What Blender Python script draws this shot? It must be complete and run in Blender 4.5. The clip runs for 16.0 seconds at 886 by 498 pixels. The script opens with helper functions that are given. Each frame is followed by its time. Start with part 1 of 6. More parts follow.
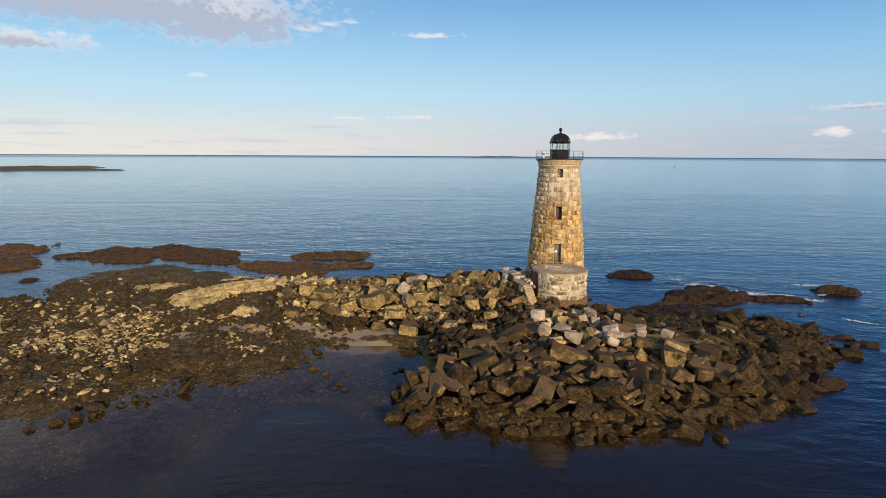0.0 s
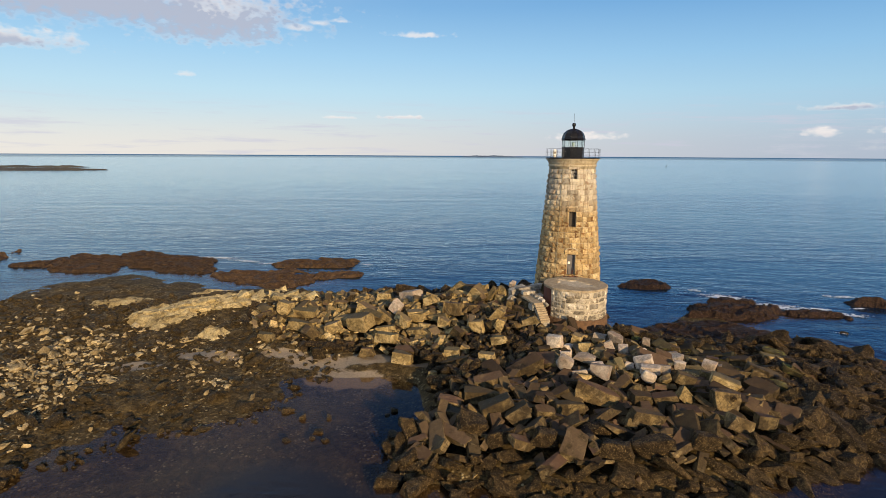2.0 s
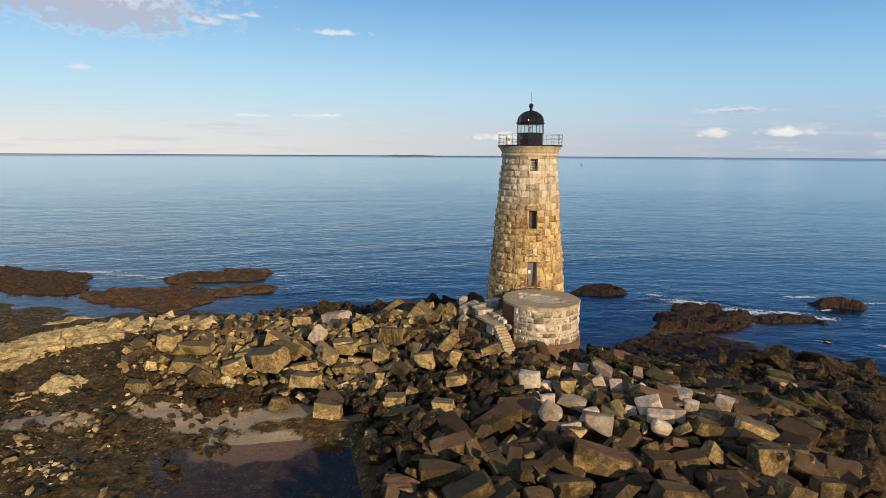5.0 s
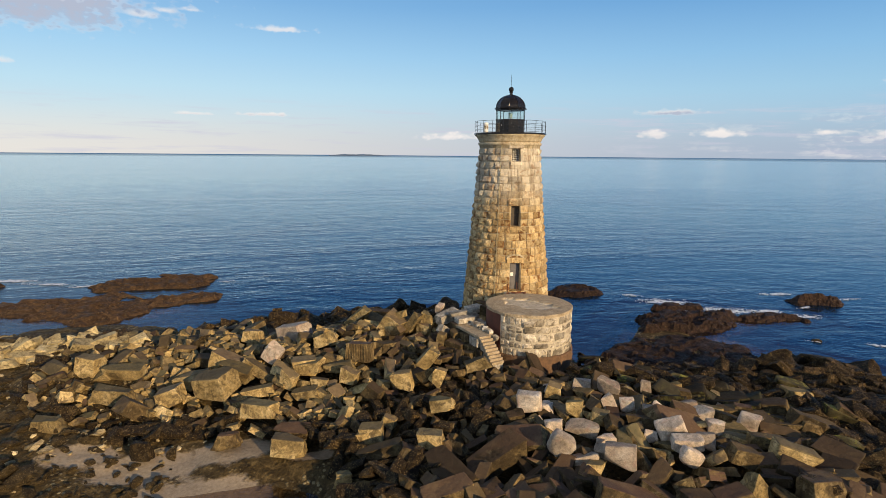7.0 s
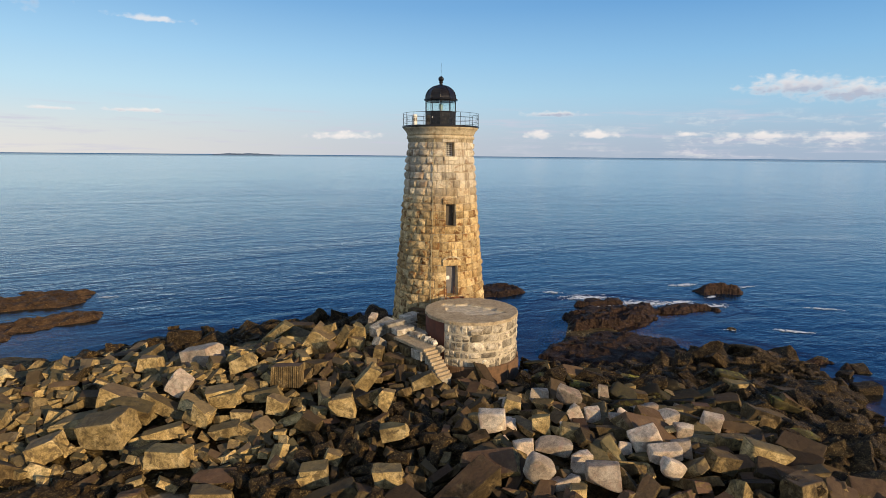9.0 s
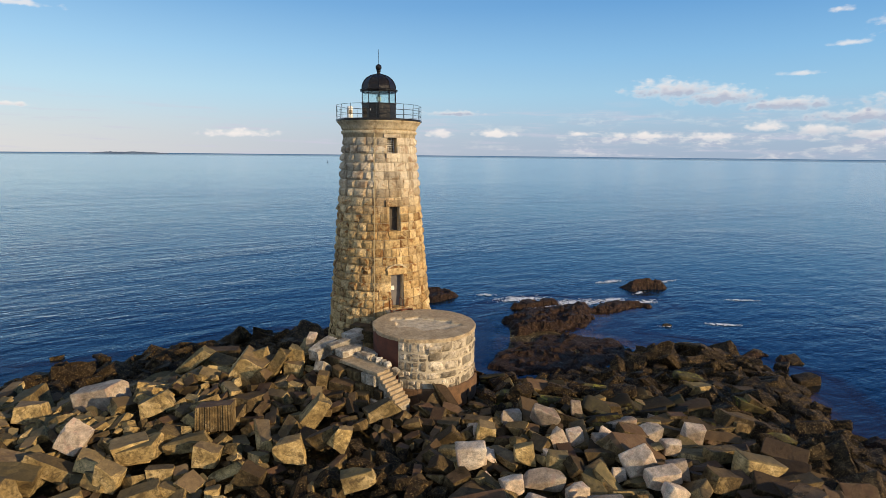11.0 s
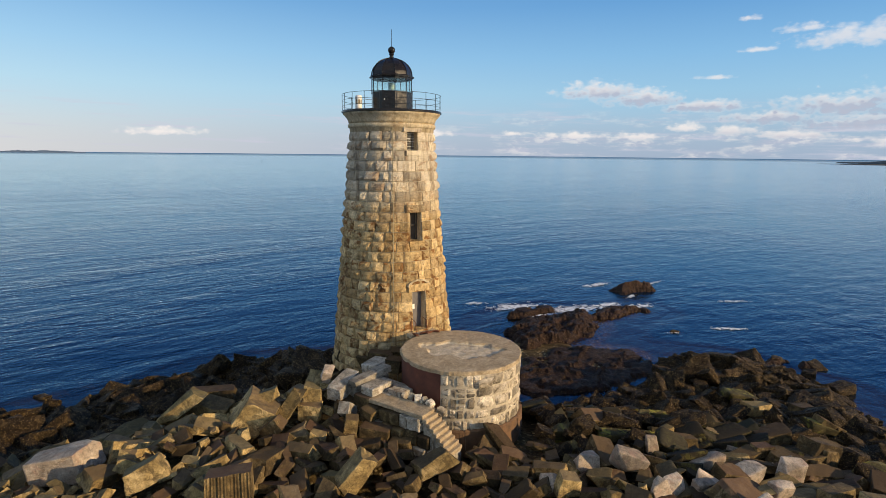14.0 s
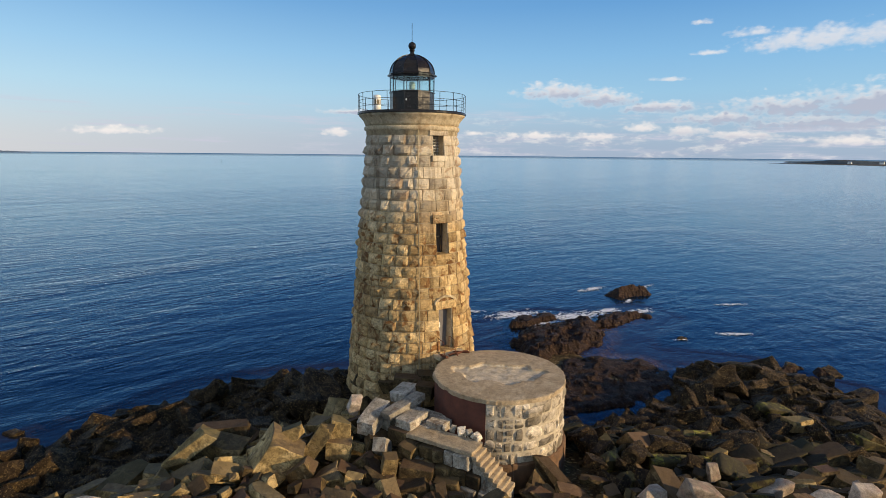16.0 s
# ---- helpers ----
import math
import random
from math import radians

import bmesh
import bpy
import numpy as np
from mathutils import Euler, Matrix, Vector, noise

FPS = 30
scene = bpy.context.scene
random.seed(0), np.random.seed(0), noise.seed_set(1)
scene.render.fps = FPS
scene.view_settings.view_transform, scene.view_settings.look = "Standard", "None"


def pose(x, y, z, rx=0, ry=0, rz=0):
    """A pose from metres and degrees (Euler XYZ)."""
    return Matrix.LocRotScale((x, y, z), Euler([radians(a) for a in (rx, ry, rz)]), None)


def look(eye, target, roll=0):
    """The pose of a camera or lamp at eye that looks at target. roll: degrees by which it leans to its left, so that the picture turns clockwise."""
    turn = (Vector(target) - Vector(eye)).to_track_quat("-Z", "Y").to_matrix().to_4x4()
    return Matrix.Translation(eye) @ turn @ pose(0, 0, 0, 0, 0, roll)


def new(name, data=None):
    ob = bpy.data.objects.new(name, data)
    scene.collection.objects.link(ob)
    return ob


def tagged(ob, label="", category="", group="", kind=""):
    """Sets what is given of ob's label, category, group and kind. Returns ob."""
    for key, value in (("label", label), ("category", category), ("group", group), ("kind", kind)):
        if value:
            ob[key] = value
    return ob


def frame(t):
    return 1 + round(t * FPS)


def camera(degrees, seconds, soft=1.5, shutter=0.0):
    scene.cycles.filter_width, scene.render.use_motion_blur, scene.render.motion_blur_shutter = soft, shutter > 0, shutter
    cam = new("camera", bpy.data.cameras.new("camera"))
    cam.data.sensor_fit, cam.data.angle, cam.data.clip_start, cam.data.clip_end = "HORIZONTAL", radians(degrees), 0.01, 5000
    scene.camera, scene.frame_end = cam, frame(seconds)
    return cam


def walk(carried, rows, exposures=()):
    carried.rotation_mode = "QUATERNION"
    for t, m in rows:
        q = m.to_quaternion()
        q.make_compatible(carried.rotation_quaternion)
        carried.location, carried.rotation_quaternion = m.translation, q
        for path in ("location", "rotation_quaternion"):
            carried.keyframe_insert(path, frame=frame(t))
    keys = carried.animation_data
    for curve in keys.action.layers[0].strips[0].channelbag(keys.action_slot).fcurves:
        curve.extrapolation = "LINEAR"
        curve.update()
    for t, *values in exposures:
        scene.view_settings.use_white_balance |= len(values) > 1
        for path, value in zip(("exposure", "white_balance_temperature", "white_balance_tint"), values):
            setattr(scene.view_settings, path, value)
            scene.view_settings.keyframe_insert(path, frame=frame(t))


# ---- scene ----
cam = camera(77.01, 16.0, soft=0.5)
# seconds, x, y, z in metres (z = 0 is the sea), yaw, pitch, roll in degrees
ROWS = [
    (0.0, -11.887, -72.830, 19.624, 2.404, -9.598, -0.308),
    (0.5, -12.146, -70.652, 19.563, 2.378, -9.613, -0.309),
    (1.0, -12.421, -68.474, 19.525, 2.372, -9.626, -0.308),
    (1.5, -12.710, -66.311, 19.525, 2.260, -9.636, -0.309),
    (2.0, -13.014, -64.200, 19.490, 1.483, -9.638, -0.335),
    (2.5, -13.334, -62.127, 19.392, 0.277, -9.659, -0.364),
    (3.0, -13.618, -60.060, 19.258, -1.215, -9.649, -0.388),
    (3.5, -13.867, -57.969, 19.069, -2.777, -9.648, -0.408),
    (4.0, -14.051, -55.863, 18.804, -4.118, -9.660, -0.374),
    (6.5, -15.018, -47.380, 17.689, -10.430, -9.623, -0.439),
    (7.0, -15.448, -46.068, 17.438, -11.826, -9.638, -0.477),
    (7.5, -15.932, -44.907, 17.271, -13.745, -9.629, -0.487),
    (8.0, -16.403, -43.779, 17.171, -15.713, -9.637, -0.522),
    (8.5, -16.795, -42.688, 17.100, -18.557, -9.625, -0.518),
    (9.0, -17.154, -41.590, 17.044, -22.675, -9.610, -0.534),
    (9.5, -17.494, -40.441, 16.971, -26.537, -9.614, -0.574),
    (12.0, -18.325, -34.154, 16.845, -35.079, -9.677, -0.557),
    (12.5, -18.680, -32.920, 16.776, -36.777, -9.676, -0.581),
    (13.0, -19.030, -31.668, 16.716, -38.135, -9.680, -0.581),
    (13.5, -19.345, -30.411, 16.697, -39.281, -9.682, -0.581),
    (14.0, -19.562, -29.194, 16.731, -38.977, -9.671, -0.588),
    (14.5, -19.716, -28.109, 16.771, -39.001, -9.675, -0.595),
    (15.0, -19.912, -27.028, 16.859, -40.068, -9.669, -0.589),
    (15.5, -20.191, -25.924, 16.932, -41.264, -9.673, -0.592),
    (16.0, -20.539, -24.772, 16.999, -42.799, -9.669, -0.586),
]
walk(cam, [(t, pose(x, y, z, 90 + pitch, roll, yaw)) for t, x, y, z, yaw, pitch, roll in ROWS])
# ---- world and light ----
SUN_AZ, SUN_EL = 153.0, 15.0          # degrees clockwise from +y, and above the horizon
world = bpy.data.worlds.new("world")
scene.world = world
world.use_nodes = True


class Graph:
    """Short hand for building a node tree."""

    def __init__(self, tree):
        self.t = tree
        tree.nodes.clear()

    def put(self, v, socket):
        if isinstance(v, bpy.types.NodeSocket):
            self.t.links.new(v, socket)
        elif v is not None:
            if socket.type == "RGBA" and len(v) == 3:
                v = (*v, 1)
            socket.default_value = v

    def node(self, kind, ins=None, **props):
        n = self.t.nodes.new(kind)
        for k, v in props.items():
            setattr(n, k, v)
        for k, v in (ins or {}).items():
            self.put(v, n.inputs[k])
        return n

    def math(self, op, a, b=None, c=None, clamp=False):
        n = self.node("ShaderNodeMath", operation=op, use_clamp=clamp)
        for s, v in zip(n.inputs, (a, b, c)):
            self.put(v, s)
        return n.outputs[0]

    def mix(self, f, a, b, blend="MIX"):
        n = self.node("ShaderNodeMix", data_type="RGBA", blend_type=blend)
        self.put(f, n.inputs[0]), self.put(a, n.inputs[6]), self.put(b, n.inputs[7])
        return n.outputs[2]

    def remap(self, v, lo, hi, a=0.0, b=1.0):
        n = self.node("ShaderNodeMapRange", {0: v, 1: lo, 2: hi, 3: a, 4: b}, interpolation_type="SMOOTHSTEP")
        return n.outputs[0]

    def noise(self, vec, scale, detail=4.0, rough=0.55, distortion=0.0):
        n = self.node("ShaderNodeTexNoise", {"Scale": scale, "Detail": detail, "Roughness": rough, "Distortion": distortion})
        if vec is not None:
            self.put(vec, n.inputs["Vector"])
        return n.outputs[0]

    def ramp(self, v, stops):
        n = self.node("ShaderNodeValToRGB", {0: v})
        e = n.color_ramp.elements
        while len(e) < len(stops):
            e.new(0.5)
        for el, (p, c) in zip(e, stops):
            el.position, el.color = p, (*c, 1)
        return n.outputs[0]

    def mapping(self, vec, scale=(1, 1, 1), rot=(0, 0, 0), loc=(0, 0, 0)):
        return self.node("ShaderNodeMapping", {"Vector": vec, "Scale": scale, "Rotation": rot, "Location": loc}).outputs[0]


def build_sky():
    g = Graph(world.node_tree)
    sky = g.node("ShaderNodeTexSky", sky_type="NISHITA", sun_disc=False, sun_elevation=radians(SUN_EL), sun_rotation=radians(SUN_AZ))
    sky.air_density, sky.dust_density, sky.ozone_density = 1.0, 0.6, 2.0
    way = g.node("ShaderNodeTexCoord").outputs["Generated"]
    sep = g.node("ShaderNodeSeparateXYZ", {0: way})
    deg = 180 / math.pi
    az = g.math("MULTIPLY", g.math("ARCTAN2", sep.outputs[0], sep.outputs[1]), deg)
    el = g.math("MULTIPLY", g.math("ARCSINE", sep.outputs[2]), deg)
    flat = g.node("ShaderNodeCombineXYZ", {0: az, 1: g.math("MULTIPLY", el, 2.2), 2: 0.0}).outputs[0]
    puff = g.noise(flat, 0.34, 4.0, 0.5, 0.2)
    fine = g.noise(flat, 1.3, 4.0, 0.55)
    round_way = g.node("ShaderNodeCombineXYZ", {0: az, 1: g.math("MULTIPLY", el, 1.3), 2: g.math("MULTIPLY", fine, 0.5)}).outputs[0]
    heads = g.node("ShaderNodeTexVoronoi", {"Vector": round_way, "Scale": 0.95}, feature="SMOOTH_F1").outputs["Distance"]
    knobs = g.node("ShaderNodeTexVoronoi", {"Vector": round_way, "Scale": 2.3}, feature="SMOOTH_F1").outputs["Distance"]
    billow = g.math("SUBTRACT", 0.62, g.math("ADD", g.math("MULTIPLY", heads, 0.75), g.math("MULTIPLY", knobs, 0.4)))
    streak = g.noise(g.mapping(flat, (0.16, 0.9, 1)), 0.7, 5.0, 0.6)
    base = g.mix(1.0, sky.outputs[0], SKY_TINT, "MULTIPLY")
    # clear evening blue, paler towards the horizon
    clear = g.ramp(g.math("DIVIDE", el, 60.0, clamp=True), [(at, tuple(c * 0.1 for c in tone)) for at, tone in SKY])
    clear = g.mix(1.0, clear, (10.0, 10.0, 10.0), "MULTIPLY")
    col = g.mix(0.82, base, clear)
    haze = g.math("POWER", g.remap(el, 6.5, -0.3), 1.4)
    warm = g.remap(az, -50.0, 55.0)
    col = g.mix(g.math("MULTIPLY", haze, 0.8), col, g.mix(warm, HAZE_WEST, HAZE_EAST))
    col = g.mix(1.0, col, g.mix(g.remap(az, -22.0, 72.0), (1.04, 1.01, 0.985), (0.70, 0.83, 0.93)), "MULTIPLY")
    # cumulus clouds: azimuth, elevation, half width, half height, darkness of the base
    cover, shade = None, None
    for a, e, w, h, dark in CLOUDS:
        dx = g.math("DIVIDE", g.math("SUBTRACT", az, a), w)
        dy = g.math("DIVIDE", g.math("SUBTRACT", el, e), h)
        dy = g.math("MAXIMUM", dy, g.math("MULTIPLY", dy, 1.7)) if dark < 0.05 else g.math("MINIMUM", dy, g.math("MULTIPLY", dy, 1.7))
        r = g.math("SQRT", g.math("ADD", g.math("MULTIPLY", dx, dx), g.math("MULTIPLY", dy, dy)))
        body = g.math("MULTIPLY", g.math("SUBTRACT", 1.3 if h > 1.9 else 1.0, r), 1.25)
        dens = g.math("ADD", body, g.math("ADD", g.math("MULTIPLY", g.math("SUBTRACT", puff, 0.5), 1.5), g.math("ADD", g.math("MULTIPLY", billow, 1.7), g.math("MULTIPLY", g.math("SUBTRACT", fine, 0.5), 1.3))))
        m = g.math("MULTIPLY", g.remap(dens, -0.1, 1.35), 0.75 if e > 6.5 and dark < 0.5 else 1.0)
        low = g.math("MULTIPLY", g.math("MULTIPLY", g.remap(g.math("SUBTRACT", dy, g.math("MULTIPLY", billow, 0.8)), 1.0, -0.9), dark * 1.3), m)
        cover = m if cover is None else g.math("MAXIMUM", cover, m)
        shade = low if shade is None else g.math("MAXIMUM", shade, low)
    # thin banks near the horizon
    veil = g.math("MULTIPLY", g.math("MULTIPLY", g.remap(streak, 0.5, 0.72), g.remap(el, 6.0, 2.5)), 0.7)
    col = g.mix(veil, col, VEIL)
    # unseen bright cloud added over the west, so that the sea mirrors paler
    high = g.math("MULTIPLY", g.math("MULTIPLY", g.remap(az, 10.0, -45.0), g.remap(el, 11.5, 21.0)), g.remap(g.noise(g.mapping(flat, (0.05, 0.09, 1)), 1.0, 5.0, 0.6), 0.36, 0.62))
    col = g.mix(g.math("MULTIPLY", high, 0.9), col, (7.2, 7.5, 7.7))
    # a belt of small cumulus low in the east
    lumps = g.noise(g.mapping(flat, (0.3, 0.75, 1)), 0.6, 6.0, 0.6)
    belt = g.math("MULTIPLY", g.math("MULTIPLY", g.remap(az, 22.0, 58.0), g.remap(el, 5.2, 1.6)), g.remap(lumps, 0.46, 0.66))
    col = g.mix(g.math("MULTIPLY", belt, 0.5), col, g.mix(g.remap(g.noise(flat, 0.8, 3.0), 0.42, 0.6), (5.2, 5.3, 6.4), CLOUD_LIT))
    tone = g.mix(g.math("MINIMUM", shade, 0.82), CLOUD_LIT, CLOUD_LOW)
    col = g.mix(g.math("MULTIPLY", cover, 0.9), col, tone)
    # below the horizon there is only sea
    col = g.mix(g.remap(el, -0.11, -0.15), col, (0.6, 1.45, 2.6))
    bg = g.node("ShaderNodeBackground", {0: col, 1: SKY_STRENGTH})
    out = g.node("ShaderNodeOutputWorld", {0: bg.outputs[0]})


SKY_STRENGTH = 0.1
SKY_TINT = (0.85, 1.0, 1.15)
SKY = [(0.0, (6.8, 7.6, 8.3)), (0.1, (5.2, 7.6, 9.2)), (0.155, (3.85, 6.65, 9.2)), (0.23, (2.2, 4.8, 8.1)), (0.42, (0.5, 2.0, 5.4)), (0.75, (0.3, 1.1, 3.0))]
HAZE_WEST, HAZE_EAST = (8.7, 8.3, 7.6), (5.1, 5.3, 6.2)
VEIL = (6.1, 6.1, 7.2)
CLOUD_LIT, CLOUD_LOW = (9.8, 9.1, 8.6), (3.7, 4.2, 5.6)
CLOUDS = [
    (-33, 12.4, 14.0, 2.6, 1.5), (-23.6, 11.8, 6.4, 2.6, 1.1), (-37.6, 8.7, 4.8, 1.0, 1.0), (-15.6, 11.6, 2.0, 0.55, 0.2), (-13.6, 12.1, 1.2, 0.4, 0.1), (-11.3, 12.35, 1.2, 0.3, 0.1),
    (-3.8, 11.3, 3.2, 0.34, 0.1), (-25.8, 7.0, 0.8, 0.3, 0.3), (-5.5, 3.6, 2.2, 0.24, 0.4), (-12, 3.5, 1.9, 0.2, 0.4), (12.6, 1.75, 3.4, 0.5, 0.1), (33.3, 3.95, 2.6, 0.36, 1.2),
    (32.4, 1.95, 1.3, 0.5, 0.25), (37.8, 2.0, 2.0, 0.45, 0.1), (46, 2.05, 1.0, 0.36, 0.1), (52.6, 1.85, 4.0, 0.4, 0.2), (57.2, 1.8, 2.2, 0.45, 0.2),
    (54.0, 5.9, 3.6, 1.1, 0.8), (58.6, 5.2, 3.8, 1.05, 1.1), (63.4, 4.4, 3.6, 0.65, 1.2), (73.4, 4.2, 3.8, 1.3, 1.2), (80, 4.2, 5.6, 1.8, 1.7), (69, 3.3, 3.6, 0.75, 1.3), (77, 2.8, 7.0, 1.0, 2.0),
    (62.3, 2.6, 1.7, 0.6, 0.2), (65.8, 2.3, 2.2, 0.55, 0.4), (70.4, 1.9, 2.8, 0.5, 0.5), (78.6, 1.4, 3.2, 0.45, 0.2), (75.4, 9.5, 5.4, 1.2, 0.3), (82, 9.4, 4.4, 1.6, 0.35), (70.8, 10.5, 2.0, 0.5, 0.1),
    (67.2, 9.1, 1.6, 0.28, 0.1), (64.2, 6.95, 1.4, 0.22, 0.2), (66.4, 11.7, 0.8, 0.3, 0.1),
]
build_sky()
sun = bpy.data.lights.new("sun", "SUN")
sun.energy, sun.angle, sun.color = 5.0, radians(0.6), (1.0, 0.74, 0.435)
sa, se = radians(SUN_AZ), radians(SUN_EL)
to_sun = Vector((math.sin(sa) * math.cos(se), math.cos(sa) * math.cos(se), math.sin(se)))
new("sun", sun).matrix_world = look(to_sun * 300, (0, 0, 0))
scene.view_settings.exposure = 0.0

# ---- materials ----


def material(name):
    m = bpy.data.materials.new(name)
    m.use_nodes = True
    g = Graph(m.node_tree)
    b = g.node("ShaderNodeBsdfPrincipled")
    g.node("ShaderNodeOutputMaterial", {0: b.outputs[0]})
    return m, g, b


def position(g):
    return g.node("ShaderNodeNewGeometry").outputs["Position"]


def chance(g, islands):
    """A number of its own for each piece: by object, or by island where pieces are joined."""
    return g.node("ShaderNodeNewGeometry").outputs["Random Per Island"] if islands else g.node("ShaderNodeObjectInfo").outputs["Random"]


def finish(g, b, col, rough, height=None, strength=0.5, distance=0.05, metallic=0.0, spec=0.3):
    g.put(col, b.inputs["Base Color"]), g.put(rough, b.inputs["Roughness"])
    b.inputs["Metallic"].default_value, b.inputs["Specular IOR Level"].default_value = metallic, spec
    if height is not None:
        bump = g.node("ShaderNodeBump", {"Strength": strength, "Distance": distance, "Height": height})
        g.put(bump.outputs[0], b.inputs["Normal"])


def stone(name, tones, stain, islands=False, amount=0.5, rough=0.85, spread=0.35, grain=12.0, patch=0.9, relief=0.1, patina=None, band=None, mott=0.8, streaks=False):
    """Granite: three tones in large patches, fine speckle, stains with ragged edges, and a shade of its own for each piece."""
    m, g, b = material(name)
    p = position(g)
    r = chance(g, islands)
    shift = g.node("ShaderNodeVectorMath", {0: p, 1: g.node("ShaderNodeCombineXYZ", {0: g.math("MULTIPLY", r, 37.0), 1: g.math("MULTIPLY", r, 91.0), 2: 0.0}).outputs[0]}, operation="ADD").outputs[0]
    big = g.noise(shift, patch, 5.0, 0.6, 0.3)
    col = g.ramp(big, [(0.28, tones[0]), (0.5, tones[1]), (0.72, tones[2])])
    mottle = g.noise(shift, grain * 0.4, 8.0, 0.78, 0.4)
    col = g.mix(mott, col, g.ramp(mottle, [(0.32, (0.30, 0.28, 0.26)), (0.5, (0.95, 0.94, 0.92)), (0.68, (1.5, 1.47, 1.4))]), "MULTIPLY")
    speck = g.noise(p, grain * 3, 3.0, 0.7)
    col = g.mix(0.6, col, g.ramp(speck, [(0.3, (0.5, 0.5, 0.5)), (0.7, (1.4, 1.4, 1.4))]), "MULTIPLY")
    if band:
        hue = g.ramp(g.math("FRACT", g.math("MULTIPLY", r, 5.77)), [(0.0, (0.78, 0.62, 0.45)), (0.3, (1.0, 0.97, 0.92)), (0.7, (1.06, 1.1, 1.16)), (1.0, (0.78, 0.76, 0.73))])
        col = g.mix(0.55, col, hue, "MULTIPLY")
    mask = g.math("MULTIPLY", g.remap(g.noise(shift, patch * 2.3, 6.0, 0.68, 0.6), 0.52, 0.64), amount)
    if band:
        zz = g.node("ShaderNodeSeparateXYZ", {0: p}).outputs[2]
        wavy = g.math("ADD", zz, g.math("MULTIPLY", g.math("SUBTRACT", g.noise(p, 0.5, 3.0), 0.5), 3.0))
        belt = g.math("MULTIPLY", g.remap(wavy, band[0] - 1.2, band[0] + 0.8), g.remap(wavy, band[1] + 1.5, band[1] - 0.5))
        mask = g.math("MULTIPLY", mask, g.math("MULTIPLY_ADD", belt, 0.95, 0.55), clamp=True)
        col = g.mix(g.math("MULTIPLY", g.remap(wavy, band[1] - 0.5, band[1] + 3.0), 0.62), col, (0.55, 0.52, 0.445))
    col = g.mix(mask, col, stain)
    if streaks:
        run = g.noise(g.mapping(p, (2.6, 2.6, 0.22)), 1.0, 6.0, 0.62)
        col = g.mix(g.math("MULTIPLY", g.remap(run, 0.5, 0.68), 0.6), col, (0.13, 0.078, 0.036))
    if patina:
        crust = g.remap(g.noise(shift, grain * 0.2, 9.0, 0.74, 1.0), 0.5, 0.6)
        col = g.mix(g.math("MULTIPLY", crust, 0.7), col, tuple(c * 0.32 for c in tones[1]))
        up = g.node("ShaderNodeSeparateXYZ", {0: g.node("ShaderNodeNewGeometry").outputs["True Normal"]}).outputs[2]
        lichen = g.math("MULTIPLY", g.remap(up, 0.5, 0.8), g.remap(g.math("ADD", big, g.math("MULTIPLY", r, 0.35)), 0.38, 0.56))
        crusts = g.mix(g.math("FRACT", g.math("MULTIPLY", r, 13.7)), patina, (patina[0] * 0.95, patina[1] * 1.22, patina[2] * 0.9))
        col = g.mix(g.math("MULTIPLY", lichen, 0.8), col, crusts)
    vary = g.math("MULTIPLY_ADD", g.math("FRACT", g.math("MULTIPLY", r, 7.31)), 2 * spread, 1.0 - spread)
    col = g.mix(1.0, col, g.node("ShaderNodeCombineColor", {0: vary, 1: vary, 2: vary}).outputs[0], "MULTIPLY")
    lines = g.noise(g.mapping(p, (1, 1, 3.5)), grain * 0.35, 6.0, 0.7)
    height = g.math("ADD", g.math("MULTIPLY", lines, 1.0), g.math("MULTIPLY", g.noise(p, grain, 5.0, 0.7), 0.45))
    height = g.math("ADD", height, g.math("MULTIPLY", g.noise(shift, 1.7, 3.0, 0.6), 1.2))
    finish(g, b, col, rough, height, 0.9, relief, spec=0.25)
    return m


def weed(name, tones, spots, islands=False, rough=0.6, relief=0.2, scale=2.4):
    """Wet rockweed over stone."""
    m, g, b = material(name)
    p = position(g)
    r = chance(g, islands)
    n = g.noise(p, scale, 7.0, 0.7, 0.5)
    col = g.ramp(n, [(0.3, tones[0]), (0.52, tones[1]), (0.74, tones[2])])
    bit = g.remap(g.noise(p, scale * 4.5, 6.0, 0.75), 0.54, 0.64)
    col = g.mix(g.math("MULTIPLY", bit, 0.75), col, spots)
    vary = g.math("MULTIPLY_ADD", r, 0.5, 0.75)
    col = g.mix(1.0, col, g.node("ShaderNodeCombineColor", {0: vary, 1: vary, 2: vary}).outputs[0], "MULTIPLY")
    h = g.math("ADD", g.noise(p, scale * 3, 7.0, 0.75, 0.8), g.math("MULTIPLY", g.noise(p, scale * 14, 3.0, 0.7), 0.35))
    finish(g, b, col, g.remap(n, 0.3, 0.7, rough + 0.2, rough), h, 1.0, relief, spec=0.2)
    return m


def plain(name, col, rough, metallic=0.0, var=0.2, scale=6.0, relief=0.004, spec=0.4, rust=None, rust_amount=0.0):
    """Painted or bare metal, concrete and the like, with blotches and fine relief."""
    m, g, b = material(name)
    p = position(g)
    n = g.noise(p, scale, 6.0, 0.65)
    lo, hi = tuple(c * (1 - var) for c in col), tuple(min(1, c * (1 + var)) for c in col)
    c = g.ramp(n, [(0.3, lo), (0.7, hi)])
    if rust:
        c = g.mix(g.math("MULTIPLY", g.remap(g.noise(p, scale * 0.6, 6.0, 0.7, 0.8), 0.5, 0.62), rust_amount), c, rust)
    finish(g, b, c, g.remap(n, 0.3, 0.7, rough - 0.08, rough + 0.1), g.noise(p, scale * 6, 4.0, 0.7), 0.7, relief, metallic, spec)
    return m


